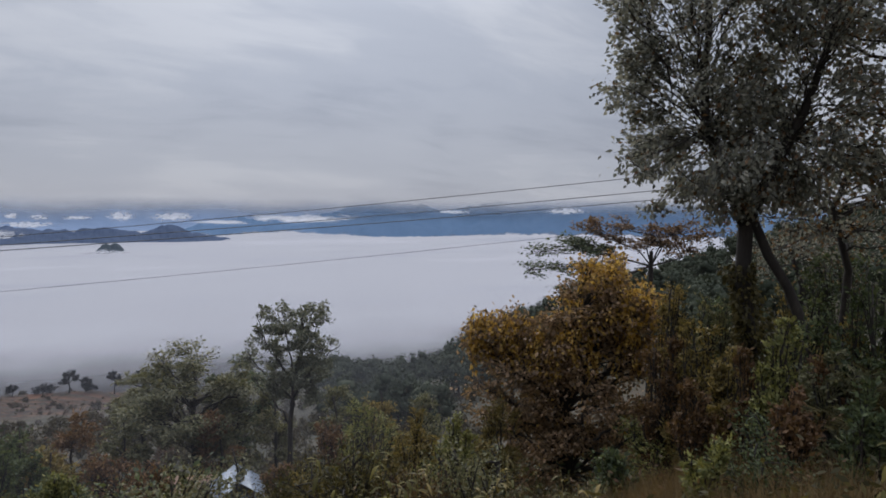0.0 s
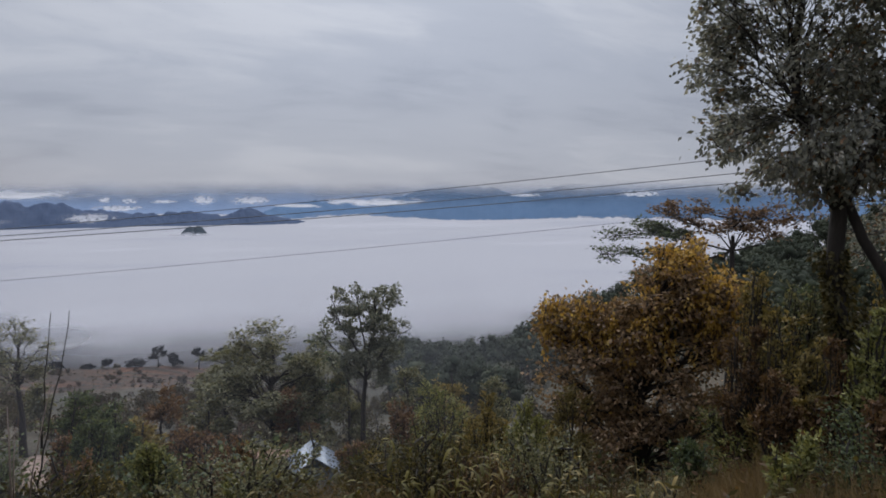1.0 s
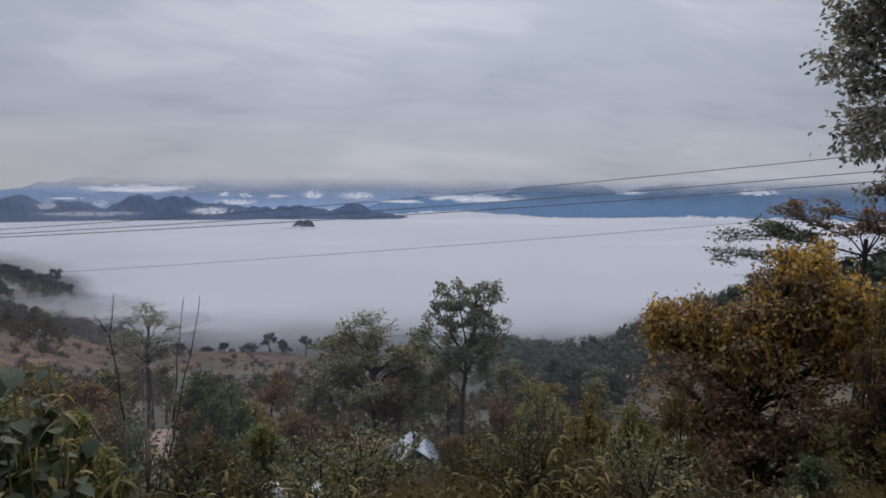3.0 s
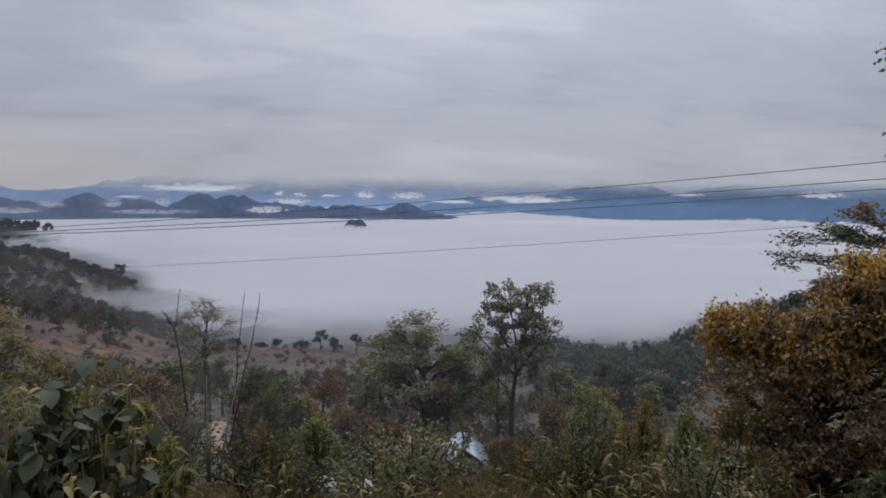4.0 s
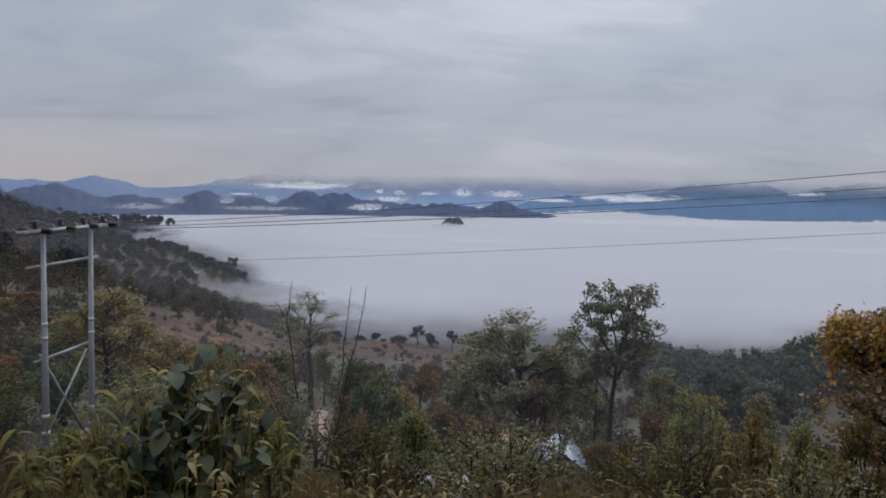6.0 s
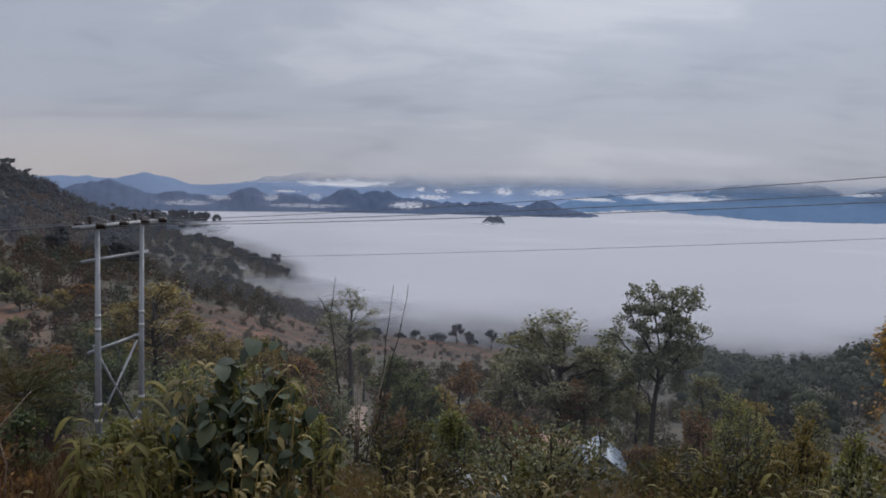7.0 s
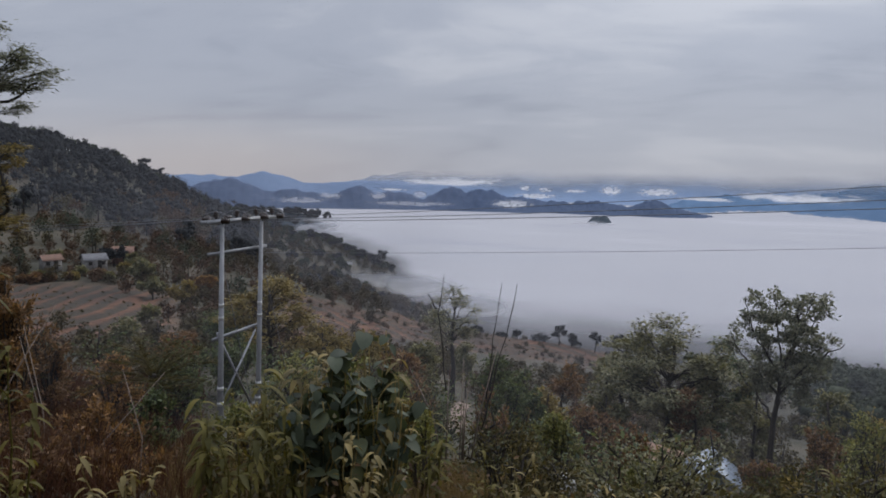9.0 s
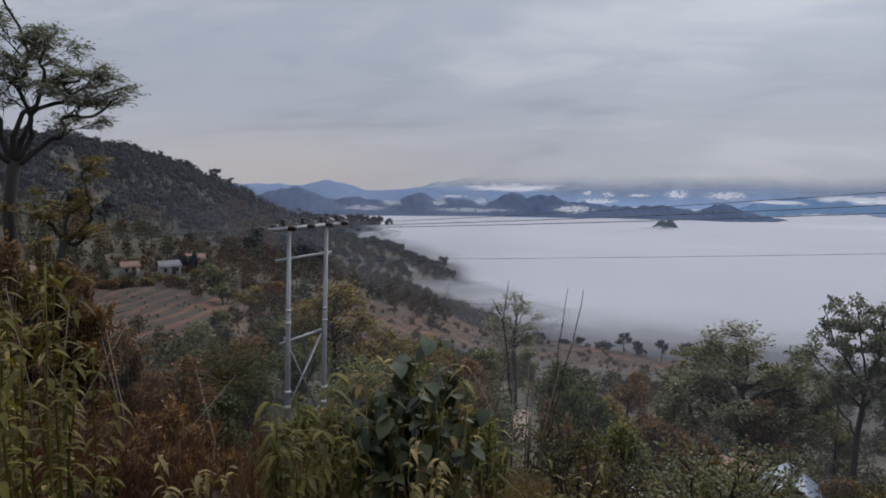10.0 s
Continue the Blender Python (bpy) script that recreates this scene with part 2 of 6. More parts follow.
def make_fog(name, tone):
    """Fog seen from above: a soft white scatterer, thin where it laps against the slopes."""
    m, g, out = shader(name)
    pos = g.add("ShaderNodeNewGeometry").outputs["Position"]
    drift = g.add("ShaderNodeVectorMath", {0: pos, 1: (0.45, 1.0, 1.0)}, operation="MULTIPLY").outputs[0]
    soft = g.math("ADD", g.math("MULTIPLY", g.noise(drift, 0.0042, 5.0), 0.7), g.math("MULTIPLY", g.noise(drift, 0.021, 5.0), 0.3))
    col = g.ramp(soft, [(0.34, tuple(c * k for c, k in zip(tone, (0.86, 0.875, 0.90)))), (0.50, tuple(c * 0.95 for c in tone)), (0.64, tuple(c * 1.03 for c in tone))], "EASE")
    s = g.add("ShaderNodeBsdfDiffuse", {0: col}).outputs[0]
    flat = g.add("ShaderNodeVectorMath", {0: pos, 1: (1, 1, 0)}, operation="MULTIPLY").outputs[0]
    out_there = g.add("ShaderNodeVectorMath", {0: flat}, operation="LENGTH").outputs["Value"]
    depth = g.add("ShaderNodeAttribute", attribute_name="depth").outputs["Fac"]
    depth = g.math("ADD", depth, g.math("MULTIPLY", g.math("SUBTRACT", g.noise(pos, 0.03, 4.0), 0.5), 7.0))
    body = g.add("ShaderNodeMapRange", {0: depth, 1: -2.0, 2: 29.0, 3: 0.0, 4: 0.985}, interpolation_type="SMOOTHSTEP").outputs[0]
    # its far lip frays into the air
    fray = g.math("MULTIPLY", g.math("SUBTRACT", g.noise(pos, 0.02, 5.0), 0.5), 260.0)
    lip = g.add("ShaderNodeMapRange", {0: g.math("ADD", out_there, fray), 1: 1995.0, 2: 2120.0, 3: 1.0, 4: 0.0}, interpolation_type="SMOOTHSTEP").outputs[0]
    s = g.add("ShaderNodeMixShader", {0: g.math("MULTIPLY", body, lip), 1: g.add("ShaderNodeBsdfTransparent").outputs[0], 2: s}).outputs[0]
    finish(g, out, s)
    return m


FOG = make_fog("fog", (0.440, 0.438, 0.460))
# the ridge's slate blue is haze put into the colour of its woods
HILL_MID = make_distance("haze_slate_ridge", (0.070, 0.095, 0.150), (0.098, 0.126, 0.190), scale=0.012)
HILL_ISLAND = make_distance("island_woods", (0.055, 0.070, 0.085), (0.085, 0.102, 0.115), scale=0.05)
# blue of these three ranges is distance haze painted into the base colour
HILL_BLUE = make_distance("haze_blue_range", (0.112, 0.182, 0.285), (0.138, 0.212, 0.322), -62.0, 42.0, 0.004)
HILL_FAR = make_distance("haze_far_range", (0.24, 0.325, 0.47), (0.28, 0.36, 0.50), -95.0, 52.0, 0.003)
HILL_PALE = make_distance("haze_pale_range", (0.150, 0.205, 0.305), (0.185, 0.24, 0.345), scale=0.003)

# ---- mesh helpers ----


def mesh_from(name, verts, faces, mat, smooth=False):
    """A mesh from arrays; faces: n x 3 or n x 4."""
    verts, faces = np.asarray(verts, np.float32), np.asarray(faces, np.int32)
    me = bpy.data.meshes.new(name)
    n, k = faces.shape
    me.vertices.add(len(verts))
    me.vertices.foreach_set("co", verts.ravel())
    me.loops.add(n * k)
    me.loops.foreach_set("vertex_index", faces.ravel())
    me.polygons.add(n)
    me.polygons.foreach_set("loop_start", np.arange(0, n * k, k, dtype=np.int32))
    if smooth:
        me.polygons.foreach_set("use_smooth", np.ones(n, bool))
    me.materials.append(mat)
    me.update(calc_edges=True)
    return me


def part(name, me, parent, label=""):
    ob = new(name, me)
    ob.parent = parent
    return tagged(ob, label)


def empty(name, loc, label, category, group="", kind="", rz=0.0):
    e = new(name)
    e.empty_display_size = 0.2
    e.location = loc
    e.rotation_euler = (0, 0, rz)
    return tagged(e, label, category, group, kind)


def merge(pieces):
    vs, fs, n = [], [], 0
    for v, f in pieces:
        vs.append(v)
        fs.append(f + n)
        n += len(v)
    return np.concatenate(vs), np.concatenate(fs)


def tube(pts, radii, sides=6):
    """A tapered tube along a polyline."""
    pts = np.asarray(pts, float)
    radii = np.broadcast_to(np.asarray(radii, float), (len(pts),))
    d = np.gradient(pts, axis=0)
    d /= np.linalg.norm(d, axis=1, keepdims=True) + 1e-9
    ref = np.array([0.31, 0.95, 0.05]) if abs(d[0][2]) > 0.6 else np.array([0, 0, 1.0])
    s = np.cross(d, ref)
    s /= np.linalg.norm(s, axis=1, keepdims=True) + 1e-9
    w = np.cross(d, s)
    a = np.linspace(0, 2 * np.pi, sides, endpoint=False)
    ring = np.cos(a)[None, :, None] * s[:, None] + np.sin(a)[None, :, None] * w[:, None]
    v = (pts[:, None] + ring * radii[:, None, None]).reshape(-1, 3)
    i, j = np.meshgrid(np.arange(len(pts) - 1), np.arange(sides), indexing="ij")
    k = (j + 1) % sides
    f = np.stack([i * sides + j, i * sides + k, (i + 1) * sides + k, (i + 1) * sides + j], -1).reshape(-1, 4)
    ends = len(v)
    v = np.concatenate([v, pts[:1], pts[-1:]])
    jj = np.arange(0, sides, 2)
    n0 = (len(pts) - 1) * sides
    cap0 = np.stack([np.full_like(jj, ends), (jj + 2) % sides, (jj + 1) % sides, jj], -1)
    cap1 = np.stack([np.full_like(jj, ends + 1), n0 + jj, n0 + (jj + 1) % sides, n0 + (jj + 2) % sides], -1)
    return v, np.concatenate([f, cap0, cap1])


def thin_rod(a, b, c, r):
    """A three-sided twig of two lengths."""
    d = c - a
    s = np.cross(d, [0.3, 0.5, 0.81])
    s /= np.linalg.norm(s) + 1e-9
    w = np.cross(d / (np.linalg.norm(d) + 1e-9), s)
    ring = np.stack([s, -0.5 * s + 0.87 * w, -0.5 * s - 0.87 * w])
    v = np.concatenate([a + ring * r * 1.5, b + ring * r, c + ring * r * 0.4])
    return v, np.array([(0, 1, 4, 3), (1, 2, 5, 4), (2, 0, 3, 5), (3, 4, 7, 6), (4, 5, 8, 7), (5, 3, 6, 8)])


def box(center, size, rot=None):
    v = np.array([(x, y, z) for x in (-.5, .5) for y in (-.5, .5) for z in (-.5, .5)]) * np.asarray(size)
    if rot is not None:
        v = v @ np.asarray(rot).T
    f = np.array([(0, 1, 3, 2), (4, 6, 7, 5), (0, 4, 5, 1), (2, 3, 7, 6), (0, 2, 6, 4), (1, 5, 7, 3)])
    return v + np.asarray(center), f


def leaves(rng, pos, out, length, width, droop=0.3, flat=0.0, fold=0.25):
    """One folded four-cornered leaf at each place, pointing about outward."""
    n = len(pos)
    d = out + rng.normal(0, 0.6, (n, 3))
    d[:, 2] -= droop
    d[:, 2] *= 1 - flat
    d /= np.linalg.norm(d, axis=1, keepdims=True) + 1e-9
    r = rng.normal(0, 1, (n, 3))
    r[:, 2] += flat * 4
    s = np.cross(d, r)
    s /= np.linalg.norm(s, axis=1, keepdims=True) + 1e-9
    u = np.cross(s, d)
    l = length * rng.uniform(0.6, 1.25, (n, 1))
    w = width * rng.uniform(0.7, 1.2, (n, 1)) / 2
    mid = pos + d * l * 0.42
    v = np.stack([pos, mid + s * w + u * w * fold, pos + d * l - u * w * fold, mid - s * w + u * w * fold], 1).reshape(-1, 3)
    f = np.arange(4 * n).reshape(-1, 4)
    return v, f


def scraps(rng, pos, out, size):
    """Three-cornered leaf clumps for trees far off."""
    n = len(pos)
    face = out + rng.normal(0, 0.30, (n, 3))
    face /= np.linalg.norm(face, axis=1, keepdims=True) + 1e-9
    s = np.cross(face, rng.normal(0, 1, (n, 3)))
    s /= np.linalg.norm(s, axis=1, keepdims=True) + 1e-9
    d = np.cross(s, face) * 0.9 + face * rng.uniform(-0.1, 0.5, (n, 1))
    v = np.stack([pos - s * size * 0.5, pos + s * size * 0.5, pos + d * size], 1).reshape(-1, 3)
    return v, np.arange(3 * n).reshape(-1, 3)


def bend(a, b, rise, n=6, wob=0.0, rng=None):
    """A curved way from a to b that first goes up."""
    a, b = np.asarray(a, float), np.asarray(b, float)
    m = a * 0.55 + b * 0.45 + np.array([0, 0, rise])
    t = np.linspace(0, 1, n)[:, None]
    p = (1 - t) ** 2 * a + 2 * t * (1 - t) * m + t ** 2 * b
    if rng is not None and wob:
        p[1:-1] += rng.normal(0, wob, (n - 2, 3))
    return p


def blobs_in(rng, center, radii, n, size, low=0.0):
    """Clump centres spread through an ellipsoid, more towards its skin, with their radii."""
    out = []
    while len(out) < n:
        d = rng.normal(0, 1, 3)
        d /= np.linalg.norm(d)
        if d[2] < -1 + low:
            continue
        r = rng.uniform(0.35, 1.0) ** 0.6
        out.append((*(np.asarray(center) + d * r * np.asarray(radii)), size * rng.uniform(0.7, 1.3)))
    return out


def grow(rng, trunk, r0, clumps, twigs, per_twig, length, width, droop=0.3, flat=0.0, spread=0.22, squash=0.75, from_base=False, twig_r=0.012, limb_size=1.0):
    """Trunk polyline, clumps (x, y, z, radius): limbs to each clump, twigs in it, leaves along the twigs."""
    trunk = np.asarray(trunk, float)
    wood = [tube(trunk, np.linspace(r0, r0 * 0.35, len(trunk)) * np.concatenate([[1.35], np.ones(len(trunk) - 1)]), 8)]
    lp, lo = [], []
    for cx, cy, cz, cr in clumps:
        c = np.array([cx, cy, cz])
        reach = np.hypot(*(c[:2] - trunk[:, :2].mean(0)))
        want = trunk[0, 2] + 0.1 if from_base else cz - 0.55 * reach - cr * 0.5
        t = np.clip((want - trunk[0, 2]) / (trunk[-1, 2] - trunk[0, 2] + 1e-6), 0.0 if from_base else 0.3, 1.0) * (len(trunk) - 1)
        i = min(int(t), len(trunk) - 2)
        a = trunk[i] + (trunk[i + 1] - trunk[i]) * (t - i)
        limb = bend(a, c, 0.12 * reach, 7, 0.03 * np.linalg.norm(c - a), rng)
        lr = min(r0 * 0.10 + 0.014 * np.linalg.norm(c - a), r0 * 0.5) * limb_size
        wood.append(tube(limb, np.linspace(lr, lr * 0.3, 7), 5))
        for _ in range(twigs):
            d = rng.normal(0, 1, 3)
            d /= np.linalg.norm(d)
            e = c + d * cr * rng.uniform(0.45, 1.0) * np.array([1, 1, squash])
            s = limb[rng.integers(3, 7)]
            tw = bend(s, e, 0.08 * cr, 4, 0.03 * cr, rng)
            wood.append(thin_rod(tw[0], tw[2], tw[3], twig_r))
            k = rng.uniform(0.25, 1.05, per_twig)[:, None]
            base = s + (e - s) * k + rng.normal(0, spread * cr, (per_twig, 3)) * np.array([1, 1, squash])
            lp.append(base)
            lo.append(np.broadcast_to(0.5 * d + (e - s) / (np.linalg.norm(e - s) + 1e-6), (per_twig, 3)))
    lv = leaves(rng, np.concatenate(lp), np.concatenate(lo), length, width, droop, flat)
    return merge(wood), lv


def tree(name, loc, seed, label, category, trunk, r0, clumps, leaf, bark=BARK, group="", extra=None, **kw):
    """A plant as one thing: trunk with its limbs, and crown. extra: a second leaf colour with its share."""
    rng = np.random.default_rng(seed)
    wood, lv = grow(rng, trunk, r0, clumps, **kw)
    e = empty(name, loc, label, category, group)
    part("trunk", mesh_from(name + "_trunk", *wood, bark, True), e)
    if extra:
        mat, share, where = extra
        v, f = lv
        q = v.reshape(-1, 4, 3)
        pick = where(q.mean(1), rng) if where else rng.random(len(q)) < share
        for nm, sel, mt in (("crown", ~pick, leaf), ("crown", pick, mat)):
            qq = q[sel].reshape(-1, 3)
            part(nm, mesh_from(name + "_crown", qq, np.arange(len(qq)).reshape(-1, 4), mt), e)
    else:
        part("crown", mesh_from(name + "_crown", *lv, leaf), e)
    return e


# ---- the lie of the land ----
BEARINGS = np.array([-65, -45, -28, -10, 1, 6, 10.7, 14, 17, 20, 24, 28, 32, 36, 40, 46.0])
REACHES = np.array([35, 80, 150, 220, 270, 340, 400, 480, 620, 800, 1000.0])
LAND = np.array([
    [-9.0, -14, -12, -5, -2, -2, -20, -40, -80, -100, -115],
    [-13.0, -26, -29, -30, -38, -52, -72, -90, -110, -115, -115],
    [-15.0, -30, -44, -58, -74, -92, -100, -108, -115, -115, -115],
    [-15.0, -28, -42, -57, -73, -90, -98, -106, -115, -115, -115],
    [-14.0, -26, -39, -53, -72, -90, -98, -106, -115, -115, -115],
    [-13.0, -25, -38, -50, -66, -86, -96, -104, -115, -115, -115],
    [-12.0, -23, -36, -47, -57.5, -76, -90, -97, -106, -112, -115],
    [-11.0, -22, -34, -43.5, -52.5, -67, -72, -66, -88, -102, -115],
    [-10.5, -21, -32, -40, -49, -58, -60, -57, -76, -92, -108],
    [-10.0, -20, -30, -37, -44, -52, -50, -47, -66, -82, -100],
    [-9.4, -19, -28, -32, -35, -37, -38, -38, -54, -74, -95],
    [-9.0, -18, -26, -27, -28, -28, -27, -26, -46, -72, -95],
    [-8.7, -17.8, -24, -22, -19, -15, -11, -11, -32, -62, -90],
    [-8.5, -17.5, -22, -18, -13, -6, 1, 5, -12, -40, -70],
    [-8.2, -17.0, -21, -15, -8, 2, 11, 16, 5, -12, -50],
    [-7.5, -16, -19, -10, -1, 10, 17, 23, 18, 5, -20],
])


def wave(x, y, s, seed=0):
    """Smooth rolling noise from a few crossed waves."""
    out = np.zeros_like(x)
    r = np.random.default_rng(seed)
    for k in range(7):
        a, p, q = r.uniform(0, 2 * np.pi), r.uniform(0, 2 * np.pi), r.uniform(0.6, 1.9)
        out += np.sin((x * np.cos(a) + y * np.sin(a)) * q * 2 * np.pi / s + p) / q
    return out / 4.0


def tilled(x, y):
    """How far a place lies within the terraced fields, 0 to 1."""
    r, b = np.hypot(x, y), np.degrees(np.arctan2(-x, y))
    k = np.zeros_like(r)
    for b0, b1, r0, r1 in ((31, 47, 70, 150), (-9, 15, 140, 240), (12, 24, 90, 200)):
        k = np.maximum(k, np.clip((b - b0) / 2, 0, 1) * np.clip((b1 - b) / 2, 0, 1) * np.clip((r - r0) / 12, 0, 1) * np.clip((r1 - r) / 12, 0, 1))
    return k


def height(x, y, bank_mask=False):
    x, y = np.asarray(x, float), np.asarray(y, float)
    r, b = np.hypot(x, y), np.degrees(np.arctan2(-x, y))
    bc = np.clip(b, -65, 46)
    near = np.interp(r, [0, 1.3, 2.5, 4, 10, 20, 35], [0, 0, -0.8, -1.7, -4.0, -8.2, -14.5])
    side = np.interp(bc, [-65, -55, -42, 20, 36, 46], [0.62, 0.74, 1.0, 1.0, 0.80, 0.62])
    lr = np.log(np.clip(r, 35, 1000))
    i = np.clip(np.searchsorted(BEARINGS, bc) - 1, 0, len(BEARINGS) - 2)
    fb = (bc - BEARINGS[i]) / (BEARINGS[i + 1] - BEARINGS[i])
    fb = fb * fb * (3 - 2 * fb) * 0.5 + fb * 0.5
    L = np.log(REACHES)
    j = np.clip(np.searchsorted(L, lr) - 1, 0, len(L) - 2)
    fr = np.clip((lr - L[j]) / (L[j + 1] - L[j]), 0, 1)
    far = (LAND[i, j] * (1 - fr) + LAND[i, j + 1] * fr) * (1 - fb) + (LAND[i + 1, j] * (1 - fr) + LAND[i + 1, j + 1] * fr) * fb
    edge = near[...] * side
    blend = np.clip((r - 20) / 15, 0, 1)
    n35 = np.interp(bc, BEARINGS, LAND[:, 0])
    inner = np.where(r < 20, edge, (-8.2 * side) * (1 - blend) + n35 * blend)
    z = np.where(r < 35, inner, far)
    z = z + np.where(r > 1000, -np.minimum((r - 1000) * 0.05, 30), 0)
    z = z + wave(x, y, 70.0, 2) * np.clip((r - 60) / 120, 0, 2.2)
    k = tilled(x, y)
    # terraces: those under the houses climb to the left in narrow strips, the others follow the fall of the slope
    upper = b > 27.5
    q = np.where(upper, -(0.94 * x + 0.34 * y) / 3.6 + wave(x, y, 34.0, 5) * 0.35, z / 1.5 + wave(x, y, 60.0, 5) * 0.35)
    fl = np.floor(q)
    if bank_mask:
        lip = np.where(upper, q - fl, 0.88 - (q - fl))
        return (lip + wave(x, y, 7.0, 6) * 0.07 > 0.55) & (wave(x, y, 23.0, 7) < 0.75)
    ter = z + (fl + np.clip((q - fl - 0.7) / 0.3, 0, 1) - q) * np.where(upper, 0.75, 1.5)
    z = (z + wave(x, y, 9.0, 1) * np.clip((r - 4) / 40, 0, 0.35)) * (1 - k) + ter * k
    # the road where the camera stands, and the bank above it
    away = np.clip((np.abs(((b - (-10)) + 180) % 360 - 180) - 75) / 45, 0, 1)
    bank = np.where(r < 4, 0, np.minimum((r - 4) * 0.42, 150)) + wave(x, y, 12.0, 9) * np.clip((r - 4) / 10, 0, 0.5)
    return z * (1 - away) + bank * away


def risers(x, y):
    """Where the grassy banks between the terraces run."""
    return height(x, y, True)


def bearing_point(bearing, reach, z=0.0):
    """A place at a bearing and distance, counted from the point of the walk that faces that way."""
    x0 = np.interp(bearing, [-60, -30, -20, -10, 10, 18, 28, 48], [0.0, 0.0, -0.12, -0.22, -0.235, -0.33, -0.41, -0.46])
    return np.array([x0 - math.sin(radians(bearing)) * reach, 0.1 + math.cos(radians(bearing)) * reach, z])


def spot(bearing, reach, lift=0.0):
    """The place on the ground at a bearing (degrees, left is positive) and distance from where the walk begins."""
    x, y, _ = bearing_point(bearing, reach)
    return np.array([x, y, float(height(x, y)) + lift])


def level(reach, angle):
    """The height seen under an angle above the horizon at that distance."""
    return EYE + reach * math.tan(radians(angle))


def make_ground_mesh():
    b = np.concatenate([np.linspace(-180, -80, 34, endpoint=False), np.linspace(-80, 62, 410, endpoint=False), np.linspace(62, 180, 38)])
    r = np.concatenate([[0.0005], np.geomspace(0.8, 50, 60), np.linspace(51.5, 240, 120), np.geomspace(246, 4800, 45)])
    B, Rr = np.meshgrid(np.radians(b), r, indexing="ij")
    x, y = 0.6 - np.sin(B) * Rr, np.cos(B) * Rr - 0.7
    v = np.stack([x, y, height(x, y)], -1).reshape(-1, 3)
    i, j = np.meshgrid(np.arange(len(b) - 1), np.arange(len(r) - 1), indexing="ij")
    m = len(r)
    f = np.stack([i * m + j, i * m + j + 1, (i + 1) * m + j + 1, (i + 1) * m + j], -1).reshape(-1, 4)
    me = mesh_from("ground", v, f[:, ::-1], EARTH, True)
    me.attributes.new("field", "FLOAT", "POINT").data.foreach_set("value", tilled(v[:, 0], v[:, 1]).astype(np.float32))
    me.attributes.new("bank", "FLOAT", "POINT").data.foreach_set("value", (np.clip(tilled(v[:, 0], v[:, 1]) * 2, 0, 1) * risers(v[:, 0], v[:, 1])).astype(np.float32))
    ob = new("ground", me)
    tagged(ob, "brown earth hillside with terraced fields falling to the valley", "ground", kind="structure")


make_ground_mesh()

# ---- fog and distance ----
FOG_Z = -70.0


def make_fog_sea():
    b = np.radians(np.linspace(-80, 70, 800))
    r = np.concatenate([np.linspace(120, 700, 36), np.linspace(720, 2150, 70)])
    B, Rr = np.meshgrid(b, r, indexing="ij")
    x, y = -np.sin(B) * Rr, np.cos(B) * Rr
    z = FOG_Z + wave(x, y, 420.0, 11) * 0.6 + wave(x, y, 130.0, 12) * 0.15 * np.clip(Rr / 900, 0.2, 1.3)
    # billows pile up where the fog meets the far slopes
    rim = np.clip((Rr - 1250) / 600, 0, 1)
    puff = np.maximum(wave(x, y, 210.0, 13), -0.1) * 5.5 + np.maximum(wave(x, y, 80.0, 14), 0) * 1.2
    z = z + rim * puff * np.clip((np.degrees(-B) + 20) / 30, 0.25, 0.6)
    # the bank heaps up and sinks along the foot of the blue range
    deg = np.degrees(B)
    lip = np.interp(deg, [-60, -42, -36, -32.4, -29.6, -26.3, -23.3, -18.5, -13.2, -9.3, -6.7], [-2.3, -2.2, -2.3, -2.45, -2.62, -2.78, -2.36, -2.05, -2.35, -2.45, -2.6])
    lip = lip + 0.12 * np.maximum(wave(deg, deg * 0, 3.1, 81), -0.3) + 0.14 * np.abs(wave(deg, Rr * 0.01, 1.3, 82)) + 0.08 * np.abs(wave(deg, Rr * 0.01, 0.5, 83)) - 0.22 + 0.0020 * np.clip(Rr - 2000, 0, 200)
    k = np.clip((Rr - 1450) / 560, 0, 1)
    k = k * k * (3 - 2 * k) * np.clip((-9 - deg) / 3, 0, 1)
    z = z * (1 - k) + (EYE + Rr * np.tan(np.radians(lip))) * k
    v = np.stack([x, y, z], -1).reshape(-1, 3)
    i, j = np.meshgrid(np.arange(len(b) - 1), np.arange(len(r) - 1), indexing="ij")
    m = len(r)
    f = np.stack([i * m + j, (i + 1) * m + j, (i + 1) * m + j + 1, i * m + j + 1], -1).reshape(-1, 4)
    me = mesh_from("fog_sea", v, f, FOG, True)
    me.attributes.new("depth", "FLOAT", "POINT").data.foreach_set("value", (v[:, 2] - height(v[:, 0], v[:, 1])).astype(np.float32))
    tagged(new("fog_sea", me), "sea of white morning fog filling the valley", "fog", kind="stuff")


make_fog_sea()


